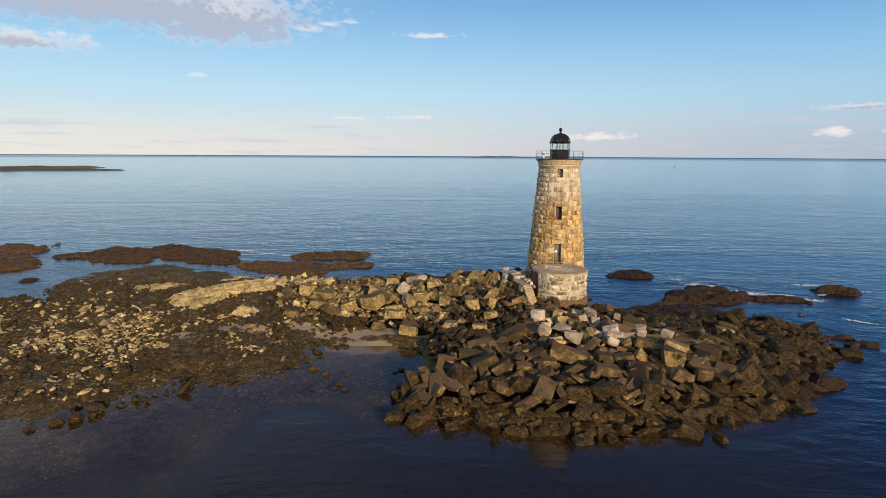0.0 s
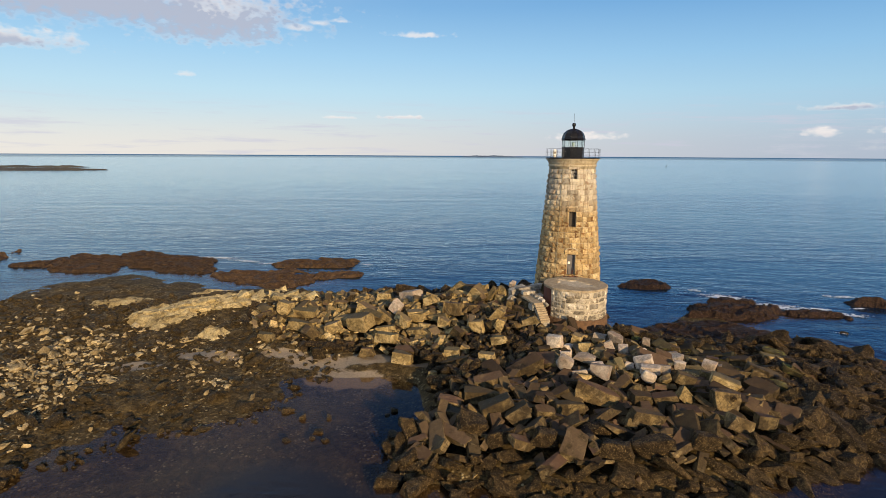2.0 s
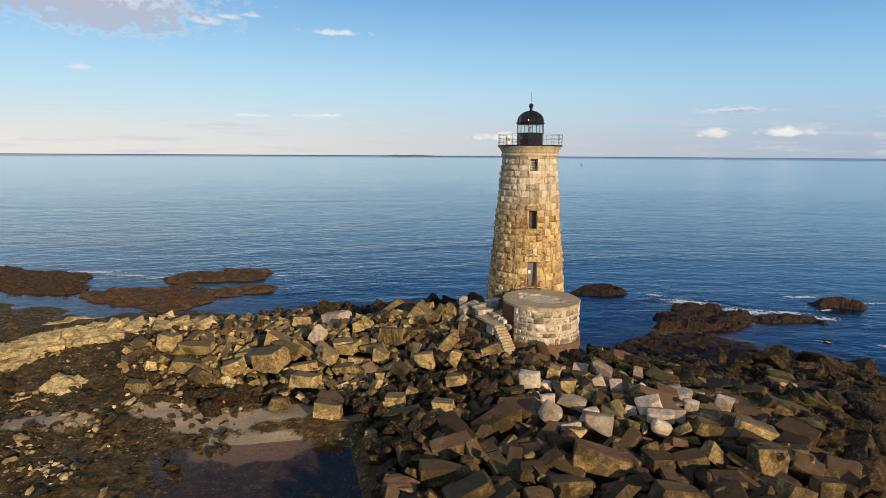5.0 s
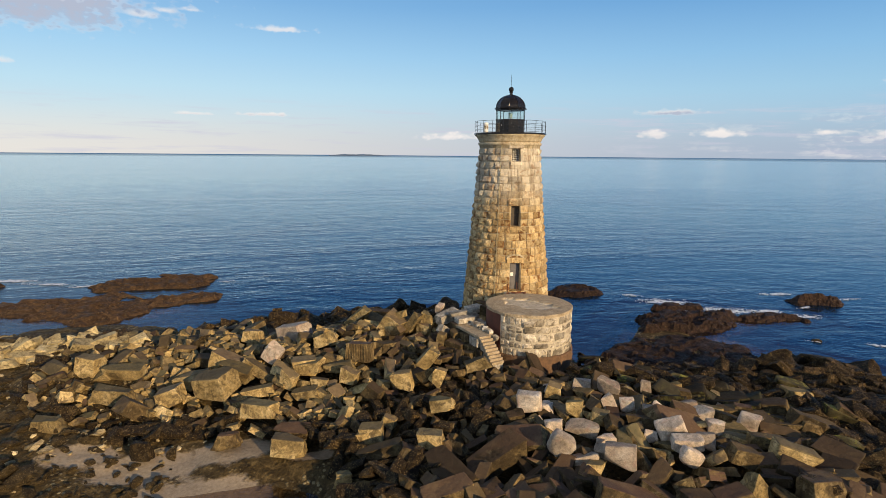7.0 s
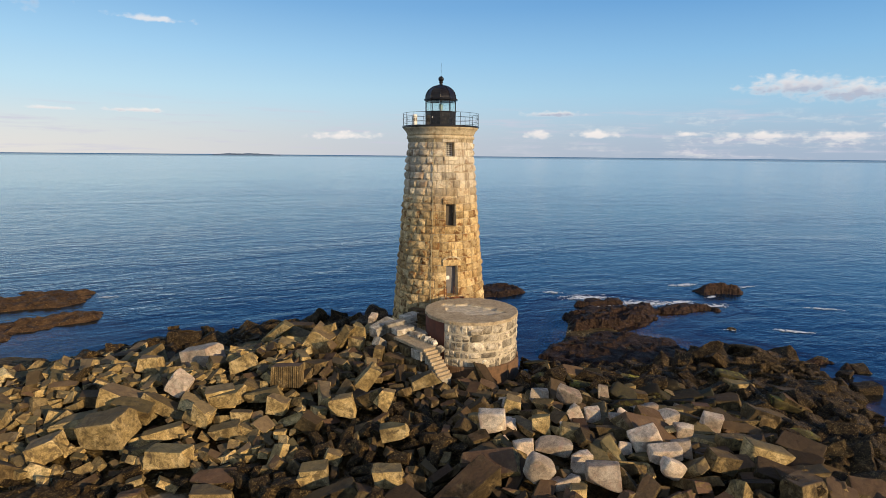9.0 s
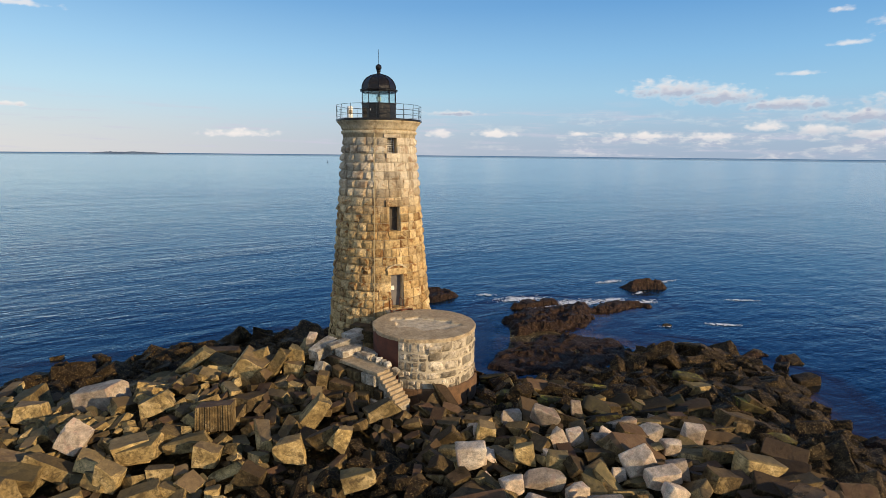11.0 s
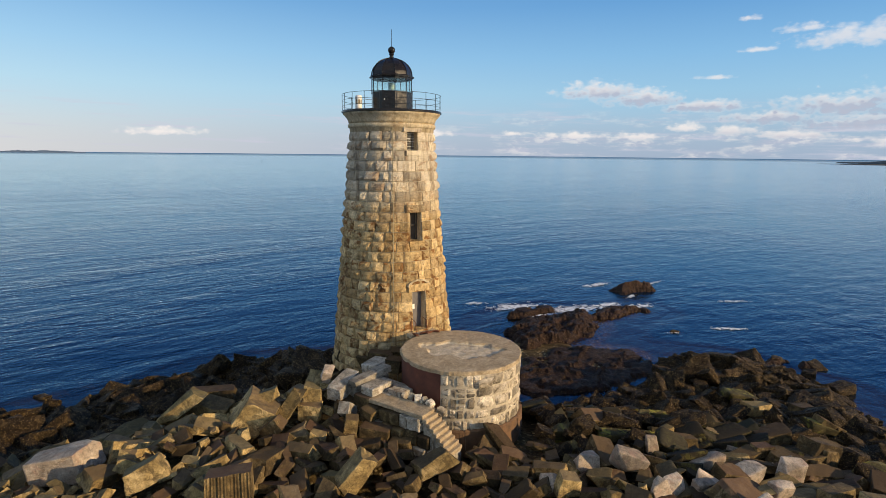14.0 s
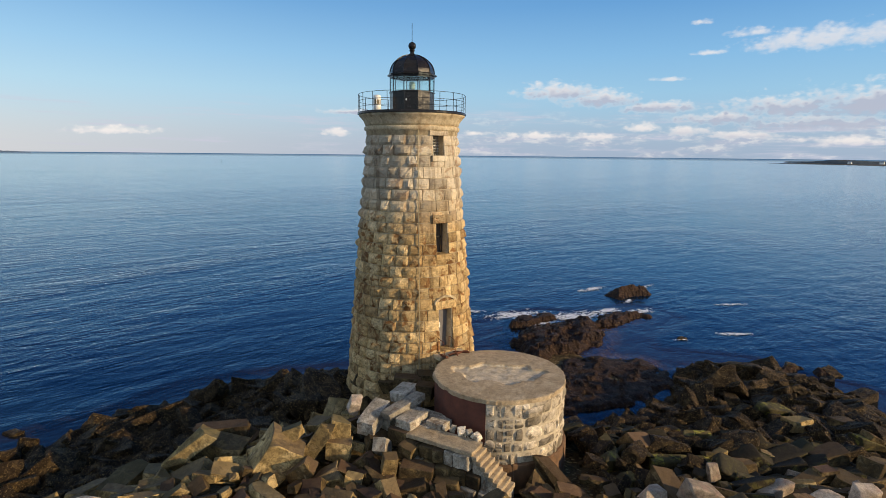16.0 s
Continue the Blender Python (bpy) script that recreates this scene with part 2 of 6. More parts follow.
TAN = [(0.14, 0.093, 0.038), (0.39, 0.282, 0.12), (0.66, 0.505, 0.26)]
BROWN = [(0.022, 0.0145, 0.007), (0.095, 0.065, 0.028), (0.33, 0.235, 0.1)]
PALE = [(0.24, 0.19, 0.14), (0.45, 0.365, 0.28), (0.68, 0.585, 0.47)]
DARK = [(0.0085, 0.0055, 0.003), (0.038, 0.0235, 0.01), (0.17, 0.112, 0.045)]
WET = [(0.014, 0.0088, 0.004), (0.062, 0.039, 0.016), (0.25, 0.165, 0.065)]
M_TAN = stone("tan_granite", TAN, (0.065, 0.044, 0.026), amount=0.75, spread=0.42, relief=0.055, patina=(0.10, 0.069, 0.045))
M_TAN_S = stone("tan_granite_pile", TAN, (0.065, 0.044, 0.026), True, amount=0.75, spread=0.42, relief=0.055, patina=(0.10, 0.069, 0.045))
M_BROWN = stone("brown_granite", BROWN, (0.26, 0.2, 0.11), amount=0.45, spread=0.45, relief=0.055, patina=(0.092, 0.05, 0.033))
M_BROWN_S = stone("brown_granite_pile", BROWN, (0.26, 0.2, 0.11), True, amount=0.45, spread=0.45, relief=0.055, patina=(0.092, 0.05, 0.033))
M_PALE = stone("pale_granite", PALE, (0.46, 0.29, 0.215), amount=0.5, spread=0.42, relief=0.06, mott=0.75)
M_WEEDY = weed("weedy_rock", DARK, (0.36, 0.25, 0.095))
M_WET = weed("wet_shore_rock", WET, (0.36, 0.25, 0.095))
M_WET_S = weed("wet_shore_rock_pile", WET, (0.36, 0.25, 0.095), True)
M_WEEDY_S = weed("weedy_rock_pile", DARK, (0.36, 0.25, 0.095), True)
FLAT = [(0.016, 0.0105, 0.0042), (0.062, 0.041, 0.0155), (0.16, 0.107, 0.041)]
M_FLAT = weed("flat_weed", FLAT, (0.30, 0.21, 0.085))
M_FLAT_S = weed("flat_weed_pile", FLAT, (0.30, 0.21, 0.085), True)
M_COBBLE = stone("cobble", [(0.14, 0.095, 0.042), (0.44, 0.335, 0.17), (0.74, 0.61, 0.37)], (0.05, 0.038, 0.022), True, amount=0.6, spread=0.45)
M_COBBLE_ONE = stone("single_cobble", [(0.14, 0.095, 0.042), (0.44, 0.335, 0.17), (0.74, 0.61, 0.37)], (0.05, 0.038, 0.022), False, amount=0.6, spread=0.45)
M_CREST = stone("weathered_granite", [(0.18, 0.16, 0.125), (0.38, 0.34, 0.275), (0.60, 0.55, 0.46)], (0.15, 0.09, 0.05), amount=0.6, spread=0.3, patch=1.4, relief=0.07)
M_LEDGE = stone("ledge_rock", [(0.22, 0.16, 0.07), (0.52, 0.41, 0.205), (0.74, 0.61, 0.345)], (0.09, 0.062, 0.03), amount=0.8, patch=0.6, relief=0.16)
M_REEF = weed("reef_weed", [(0.012, 0.0065, 0.0045), (0.034, 0.018, 0.011), (0.09, 0.046, 0.026)], (0.16, 0.105, 0.05), relief=0.25, scale=1.6)
M_REEF_GOLD = weed("golden_reef_weed", [(0.018, 0.0095, 0.005), (0.072, 0.04, 0.019), (0.19, 0.112, 0.05)], (0.30, 0.2, 0.09), relief=0.25, scale=1.6)
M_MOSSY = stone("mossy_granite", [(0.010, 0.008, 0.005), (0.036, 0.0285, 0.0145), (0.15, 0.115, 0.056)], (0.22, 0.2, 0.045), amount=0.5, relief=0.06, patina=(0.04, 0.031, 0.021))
M_ALGAE = stone("algae_granite", [(0.03, 0.026, 0.012), (0.085, 0.07, 0.028), (0.22, 0.18, 0.075)], (0.25, 0.235, 0.04), amount=0.95, relief=0.06)
M_TOWER = stone("tower_granite", [(0.36, 0.235, 0.10), (0.53, 0.385, 0.19), (0.62, 0.485, 0.285)], (0.21, 0.098, 0.032), amount=0.95, spread=0.32, patch=0.55, relief=0.07, band=(5.5, 12.8), mott=0.8, streaks=True)
M_DRESSED = stone("dressed_granite", [(0.42, 0.34, 0.22), (0.55, 0.46, 0.31), (0.62, 0.53, 0.38)], (0.36, 0.21, 0.1), amount=0.3, spread=0.1, relief=0.02, mott=0.5, streaks=True)
M_RUBBLE = stone("foundation_stone", [(0.20, 0.165, 0.115), (0.46, 0.395, 0.30), (0.72, 0.64, 0.51)], (0.10, 0.075, 0.045), amount=0.75, spread=0.55, relief=0.05, mott=0.7)
M_MORTAR = plain("mortar", (0.47, 0.40, 0.29), 0.9, var=0.25, scale=4.0, relief=0.01)
M_CONCRETE = stone("concrete", [(0.30, 0.225, 0.135), (0.41, 0.32, 0.205), (0.50, 0.40, 0.27)], (0.22, 0.16, 0.10), amount=0.4, spread=0.08, grain=14, patch=1.6, relief=0.035, mott=0.55)
M_BROKEN = stone("broken_concrete", [(0.44, 0.37, 0.265), (0.57, 0.485, 0.355), (0.68, 0.59, 0.45)], (0.3, 0.23, 0.15), amount=0.35, spread=0.1, grain=8, patch=2.5, relief=0.05, mott=0.4)
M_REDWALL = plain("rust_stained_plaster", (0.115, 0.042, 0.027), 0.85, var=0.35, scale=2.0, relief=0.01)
M_BLACK = plain("black_iron", (0.014, 0.013, 0.0135), 0.2, 0.0, var=0.3, scale=5.0, relief=0.002, spec=0.28, rust=(0.07, 0.035, 0.02), rust_amount=0.1)
M_RUST = plain("rusty_iron", (0.16, 0.06, 0.03), 0.8, 0.2, var=0.4, scale=8.0)
M_WHITE = plain("white_paint", (0.75, 0.74, 0.70), 0.5, var=0.08)
M_GREY = plain("grey_board", (0.30, 0.31, 0.32), 0.75, var=0.25, scale=3.0)
M_BOARD = plain("dull_boarding", (0.085, 0.07, 0.055), 0.85, var=0.3, scale=3.0)
M_DOOR = plain("weathered_door", (0.15, 0.14, 0.14), 0.8, var=0.25, scale=2.5)
M_DEEP = plain("dark_inside", (0.02, 0.018, 0.016), 0.9)


def glass():
    """Thin clear window glass."""
    m, g, b = material("lantern_glass")
    clear = g.node("ShaderNodeBsdfTransparent", {"Color": (0.93, 0.96, 0.95)}).outputs[0]
    shine = g.node("ShaderNodeBsdfGlossy", {"Color": (1.0, 1.0, 1.0), "Roughness": 0.03}).outputs[0]
    out = [x for x in m.node_tree.nodes if x.type == "OUTPUT_MATERIAL"][0]
    g.put(g.node("ShaderNodeMixShader", {0: 0.06, 1: clear, 2: shine}).outputs[0], out.inputs[0])
    m.node_tree.nodes.remove(b)
    return m


M_GLASS = glass()


def ground_material():
    m, g, b = material("tidal_ground")
    p = position(g)
    n = g.noise(p, 1.5, 9.0, 0.74, 0.7)
    col = g.ramp(n, [(0.34, (0.022, 0.014, 0.005)), (0.5, (0.078, 0.052, 0.0185)), (0.66, (0.20, 0.135, 0.05))])
    pebble = g.node("ShaderNodeTexVoronoi", {"Vector": p, "Scale": 3.6, "Randomness": 1.0})
    grit = g.math("MULTIPLY", g.remap(g.noise(p, 0.35, 6.0, 0.7, 0.5), 0.46, 0.58), g.remap(pebble.outputs["Distance"], 0.4, 0.28))
    col = g.mix(g.math("MULTIPLY", grit, 0.85), col, g.mix(g.node("ShaderNodeSeparateXYZ", {0: pebble.outputs["Color"]}).outputs[0], (0.06, 0.04, 0.018), (0.52, 0.41, 0.21)))
    sand = g.node("ShaderNodeAttribute", attribute_name="sand").outputs["Fac"]
    sandy = g.remap(g.math("ADD", sand, g.math("MULTIPLY", g.math("SUBTRACT", g.noise(p, 0.8, 6.0, 0.65), 0.5), 0.9)), 0.42, 0.6)
    col = g.mix(sandy, col, g.ramp(g.noise(p, 5.0, 5.0, 0.7), [(0.3, (0.24, 0.18, 0.115)), (0.7, (0.40, 0.32, 0.22))]))
    h = g.math("ADD", g.noise(p, 3.0, 8.0, 0.75, 0.5), g.math("MULTIPLY", g.remap(pebble.outputs["Distance"], 0.5, 0.0), 0.5))
    finish(g, b, col, g.remap(n, 0.3, 0.7, 0.9, 0.7), g.math("MULTIPLY", h, g.math("MULTIPLY_ADD", sandy, -0.85, 1.0)), 1.0, 0.18, spec=0.2)
    return m


M_GROUND = ground_material()


def water_material():
    m, g, b = material("sea_water")
    p = position(g)
    depth = g.node("ShaderNodeAttribute", attribute_name="depth").outputs["Fac"]
    away = g.node("ShaderNodeVectorMath", {0: p}, operation="LENGTH").outputs["Value"]
    gust = g.noise(g.mapping(p, (0.006, 0.016, 1), (0, 0, radians(-20))), 1.0, 5.0, 0.62, 0.8)
    long = g.noise(g.mapping(p, (0.06, 0.12, 1), (0, 0, radians(-14))), 1.0, 3.0, 0.55, 0.6)
    swell = g.noise(g.mapping(p, (0.22, 0.5, 1), (0, 0, radians(-26))), 1.0, 4.0, 0.55, 0.5)
    cross = g.noise(g.mapping(p, (0.42, 0.7, 1), (0, 0, radians(38))), 1.0, 4.0, 0.55, 0.6)
    chop = g.noise(g.mapping(p, (1.1, 1.9, 1), (0, 0, radians(-12))), 1.0, 5.0, 0.6, 0.5)
    lee = g.node("ShaderNodeAttribute", attribute_name="lee").outputs["Fac"]
    calm = g.math("MAXIMUM", g.remap(depth, 0.15, 0.95, 0.06, 1.0), g.math("MULTIPLY_ADD", lee, -0.75, 0.75))
    h = g.math("ADD", g.math("MULTIPLY", swell, 0.62), g.math("ADD", g.math("MULTIPLY", cross, 0.34), g.math("MULTIPLY", chop, 0.14)))
    h = g.math("ADD", h, g.math("MULTIPLY", long, 0.8))
    h = g.math("MULTIPLY", h, g.math("MULTIPLY", calm, g.remap(gust, 0.34, 0.66, 0.5, 1.12)))
    h = g.math("MULTIPLY", h, g.remap(away, 40.0, 420.0, 1.0, 0.5))
    bump = g.node("ShaderNodeBump", {"Strength": 1.0, "Distance": WAVES, "Height": h})
    n = bump.outputs[0]
    fres = g.node("ShaderNodeFresnel", {"IOR": 1.333, "Normal": n}).outputs[0]
    # mirrored sky is dimmed with distance, which paints a darker band towards the horizon
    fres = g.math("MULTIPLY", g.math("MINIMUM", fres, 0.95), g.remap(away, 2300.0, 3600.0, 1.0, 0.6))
    # wind ripples too small to model spread the mirrored sky
    ripple = g.math("MULTIPLY", g.remap(away, 15.0, 240.0, 0.08, 0.13), calm)
    # gloss colour tints the mirrored sky: bluer where steep, greyer in the lee
    tint = g.mix(g.remap(fres, 0.05, 0.7), (0.36, 0.66, 0.97), (0.88, 0.97, 1.0))
    tint = g.mix(lee, tint, (0.74, 0.74, 0.76))
    gloss = g.node("ShaderNodeBsdfGlossy", {"Color": tint, "Roughness": ripple, "Normal": n}).outputs[0]
    hue = g.mix(g.remap(depth, 0.8, 1.0), g.mix(g.remap(depth, 0.1, 0.55), (0.021, 0.0178, 0.0165), (0.0165, 0.0152, 0.0165)), SEA_BODY)
    hue = g.mix(g.math("MULTIPLY", lee, g.remap(depth, 0.3, 0.7)), hue, (0.0180, 0.0170, 0.0200))
    # water colour is painted bluer and lighter further out, to help the mirrored sky
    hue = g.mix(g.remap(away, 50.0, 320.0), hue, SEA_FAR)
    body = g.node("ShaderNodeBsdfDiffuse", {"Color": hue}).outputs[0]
    clear = g.node("ShaderNodeBsdfTransparent", {"Color": (0.56, 0.51, 0.48)}).outputs[0]
    under = g.node("ShaderNodeMixShader", {0: g.remap(depth, 0.0, 0.36, 0.06, 0.97), 1: clear, 2: body}).outputs[0]
    mixed = g.node("ShaderNodeMixShader", {0: fres, 1: under, 2: gloss}).outputs[0]
    out = [x for x in m.node_tree.nodes if x.type == "OUTPUT_MATERIAL"][0]
    g.put(mixed, out.inputs[0])
    m.node_tree.nodes.remove(b)
    return m


WAVES = 0.29
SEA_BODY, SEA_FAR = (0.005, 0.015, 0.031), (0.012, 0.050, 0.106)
M_WATER = water_material()


def foam_material():
    m, g, b = material("sea_foam")
    p = position(g)
    f = g.node("ShaderNodeAttribute", attribute_name="thick").outputs["Fac"]
    n = g.noise(p, 1.4, 8.0, 0.75, 1.0)
    a = g.remap(g.math("ADD", f, g.math("MULTIPLY", g.math("SUBTRACT", n, 0.5), 3.6)), 0.5, 1.0)
    finish(g, b, (0.8, 0.82, 0.84), 0.8, n, 1.0, 0.1)
    g.put(a, b.inputs["Alpha"])
    return m


M_FOAM = foam_material()

# ---- building helpers ----


def link(name, bm, mat, smooth=False):
    me = bpy.data.meshes.new(name)
    bm.normal_update()
    bm.to_mesh(me)
    bm.free()
    me.materials.append(mat)
    if smooth:
        me.polygons.foreach_set("use_smooth", [True] * len(me.polygons))
    return new(name, me)


def part(name, bm, mat, parent, label="", smooth=False):
    """Links a bmesh as one mesh object under a thing or a part."""
    ob = link(name, bm, mat, smooth)
    ob.parent = parent
    if parent in BASES:
        ob.matrix_parent_inverse = Matrix.Translation(-BASES[parent])
    if label:
        tagged(ob, label)
    return ob


BASES = {}                     # things whose parts are given in the world's coordinates


def holder(name, at, label, category, group="", own=False):
    """An Empty at a thing's base; own: its parts are given from that base."""
    ob = new(name)
    ob.empty_display_size = 0.2
    ob.location = at
    if not own:
        BASES[ob] = Vector(at)
    return tagged(ob, label, category, group)


def sub_holder(name, parent):
    ob = new(name)
    ob.empty_display_size = 0.2
    ob.parent = parent
    ob.matrix_parent_inverse = Matrix.Translation(-BASES[parent])
    return ob


def from_arrays(name, verts, faces, mat, smooth=False):
    me = bpy.data.meshes.new(name)
    me.from_pydata(verts, [], faces)
    me.materials.append(mat)
    if smooth:
        me.polygons.foreach_set("use_smooth", [True] * len(me.polygons))
    me.update()
    return me


def box(bm, m, bevel=0.0):
    """A box of side 1 under the matrix m, with softened edges."""
    r = bmesh.ops.create_cube(bm, size=1.0, matrix=m)
    if bevel:
        es = list({e for v in r["verts"] for e in v.link_edges})
        bmesh.ops.bevel(bm, geom=es, offset=bevel, segments=1, affect="EDGES", profile=0.5)
    return bm


def sized(x, y, z, sx, sy, sz, rz=0.0, rx=0.0, ry=0.0):
    return pose(x, y, z, rx, ry, rz) @ Matrix.Diagonal((sx, sy, sz, 1))


def lathe(bm, profile, n=48, at=(0, 0), a0=0.0, a1=360.0, phase=0.0):
    """Turns (radius, z) pairs about an upright axis."""
    full = abs(a1 - a0) >= 359.9
    k = n if full else n + 1
    rings = []
    for r, z in profile:
        rings.append([bm.verts.new((at[0] + r * math.cos(radians(phase + a0 + (a1 - a0) * i / n)), at[1] + r * math.sin(radians(phase + a0 + (a1 - a0) * i / n)), z)) for i in range(k)])
    for a, b in zip(rings, rings[1:]):
        for i in range(n):
            j = (i + 1) % k
            bm.faces.new((a[i], a[j], b[j], b[i]))
    return rings


def rod(bm, a, b, r, n=6):
    a, b = Vector(a), Vector(b)
    d = b - a
    m = Matrix.Translation((a + b) / 2) @ d.to_track_quat("Z", "Y").to_matrix().to_4x4()
    bmesh.ops.create_cone(bm, cap_ends=True, segments=n, radius1=r, radius2=r, depth=d.length, matrix=m)
    return bm


def lattice_noise(x, y, seed=0):
    """Smooth value noise on arrays, from 0 to 1."""
    xi, yi = np.floor(x).astype(np.int64), np.floor(y).astype(np.int64)
    fx, fy = x - xi, y - yi
    fx, fy = fx * fx * (3 - 2 * fx), fy * fy * (3 - 2 * fy)

    def h(i, j):
        n = (i * 374761393 + j * 668265263 + seed * 1442695041) & 0x7FFFFFFF
        n = ((n ^ (n >> 13)) * 1274126177) & 0x7FFFFFFF
        return ((n ^ (n >> 16)) & 0xFFFF) / 65535.0

    return (h(xi, yi) * (1 - fx) + h(xi + 1, yi) * fx) * (1 - fy) + (h(xi, yi + 1) * (1 - fx) + h(xi + 1, yi + 1) * fx) * fy


def fbm(x, y, scale, octaves=4, seed=0):
    s, a, t = 0.0, 1.0, 0.0
    for o in range(octaves):
        s = s + a * lattice_noise(x / scale * 2 ** o + 17.3 * o, y / scale * 2 ** o + 5.1 * o, seed + o)
        t, a = t + a, a * 0.5
    return s / t


def inside_distance(poly, x, y):
    """Distance to a polygon's edge on arrays: positive inside."""
    d = np.full(np.shape(x), 1e9)
    inside = np.zeros(np.shape(x), bool)
    for (ax, ay), (bx, by) in zip(poly, poly[1:] + poly[:1]):
        ex, ey = bx - ax, by - ay
        t = np.clip(((x - ax) * ex + (y - ay) * ey) / (ex * ex + ey * ey), 0, 1)
        d = np.minimum(d, np.hypot(x - ax - t * ex, y - ay - t * ey))
        if ay != by:
            inside ^= ((ay > y) != (by > y)) & (x < ex * (y - ay) / ey + ax)
    return np.where(inside, d, -d)


def smooth(v, a, b):
    t = np.clip((v - a) / (b - a), 0, 1)
    return t * t * (3 - 2 * t)


# ---- the island's ground ----
SHORE = [(-17.7, -28.5), (-16.8, -32.6), (-15.0, -33.8), (-11.5, -33.6), (-8.7, -34.8), (-3.4, -35.6), (3.8, -33.6), (8.5, -32.0), (13.3, -29.6), (16.2, -28), (16.5, -26.7), (19.4, -23.6),
         (20.2, -22), (23.6, -19.4), (26.0, -17), (25.7, -14), (26.2, -10), (24.2, -7), (21.4, -7.4), (17, -8.8), (12, -8.4), (8, -7), (5.3, -5.4), (4.5, 3), (1.2, 8.8),
         (-3.6, 11.6), (-8.4, 13.2), (-13.0, 11.8), (-18.6, 11.8), (-28, 11.5), (-36, 14.2), (-41, 14.4), (-47.4, 13.4), (-52, 17), (-58, 19), (-65.5, 23), (-72, 17.6), (-74.6, 12.1), (-73.2, 6.3), (-68.8, -1.8), (-76, -1.5)]
SHORE += [(-92, 2), (-112, -5), (-112, -44), (-60, -40), (-46, -36.3), (-43.7, -35.5), (-40.6, -34.4), (-37.9, -32.3), (-33.9, -28.2), (-28.4, -25.4), (-26.7, -24), (-27.7, -19.4), (-28.4, -18.5),
          (-25.2, -17.8), (-21.2, -17.6), (-18.7, -17.6), (-16.3, -19), (-15.7, -21.9), (-15.2, -26)]
EAST_REEF = [(9.4, -1), (9.4, -4.6), (13.7, -7), (21.6, -6), (22.6, -3.5), (20.6, 0), (24, 0.8), (29, 3.2), (34.6, 2.6), (35, 4), (29, 6), (26, 9.5), (20, 9.6), (16.5, 7), (12.5, 2)]
HEIGHTS = [(-30, -1, 2.0), (-25, -3, 2.5), (-18, -5, 3.5), (-13, -4, 3.9), (-8, -4, 4.1), (-5, -5, 4.2), (-5.5, -9, 3.2), (0, 0, 4.2), (-3, -11, 2.9), (2.5, -11.5, 2.2), (-4, -16, 2.9), (2, -18, 2.9), (-2, -22, 2.9),
           (3, -24, 2.0), (0, -28, 1.5), (-9, -25, 2.0), (-12, -24, 2.2), (-13.5, -19, 1.5), (-14, -29, 1.1), (8, -22, 1.9), (10, -16, 1.8), (13, -25, 1.2), (16, -12, 1.3), (20, -16, 1.1), (22, -9, 0.8), (10, -8, 0.9), (5, -7, 1.5)]
HEIGHTS += [(-9.6, -16.4, 1.9), (-10.6, -13, 2.3), (0, -19.5, 3.3), (3, -21.5, 3.2), (5.5, -22, 2.9), (-3, -17.3, 3.2), (2, -17, 3.1), (-10, 3, 1.3), (-18, 3, 1.1), (-14, 8, 0.5), (-5, 4.5, 1.2), (-1, 6, 0.8), (-40, -10, 0.55), (-50, -5, 0.65), (-60, 5, 0.6), (-45, -25, 0.45), (-35, -15, 0.55), (-40, 2, 1.2), (-30, -10, 0.75), (-22, -11, 1.0), (-70, -10, 0.5),
            (-60, -20, 0.5), (-80, -25, 0.5), (-95, -15, 0.5), (-60, -35, 0.3), (-28, 6, 0.8), (-8, -9, 3.4), (-20, -14, 0.4), (-25, -13, 0.4), (-17, -11, 1.9)]


def height(x, y):
    """The ground's height above the sea on arrays, without boulders."""
    x, y = np.asarray(x, float), np.asarray(y, float)
    w, s = 0.0, 0.0
    for hx, hy, hz in HEIGHTS:
        k = np.exp(-((x - hx) ** 2 + (y - hy) ** 2) / 22.0) + 1e-9 / (1 + (x - hx) ** 2 + (y - hy) ** 2)
        w, s = w + k, s + k * hz
    d = inside_distance(SHORE, x, y)
    rubble = smooth(x, -30, -20)
    rise = np.where(d > 0, smooth(d, -0.2, 3.0 * rubble + 7.0 * (1 - rubble)), 0)
    rough = (fbm(x, y, 3.0, 5, 3) - 0.5) * 1.0 + (fbm(x, y, 1.1, 3, 8) - 0.5) * 0.4 * (1 - rubble)
    cove = smooth(x, -33, -28) * smooth(-x, 16.2, 18.2) * smooth(-y, 15.5, 17.5) * smooth(y, -36, -30)     # the sandy cove shelves gently
    slope = (0.5 * rubble + 0.1 * (1 - rubble)) * (1 - cove) + 0.1 * cove
    z = s / w * rise + rough * smooth(d, -1, 4) + np.where(d < 0, d * slope, 0)
    e = inside_distance(EAST_REEF, x, y)
    reef = np.where(e > 0, 0.25 * smooth(e, 0, 2.5) - 0.15, e * 0.5 - 0.15)
    z = np.maximum(z, reef)
    return np.maximum(z, -2.6)


def bed(x, y):
    """The ground as built: lower under the rubble, so that the gaps between the blocks are deep."""
    return height(x, y) - 1.05 * smooth(inside_distance(SHORE, x, y), 0.5, 3.0) * smooth(np.asarray(x, float), -27, -22) * smooth(height(x, y), 0.5, 1.5)


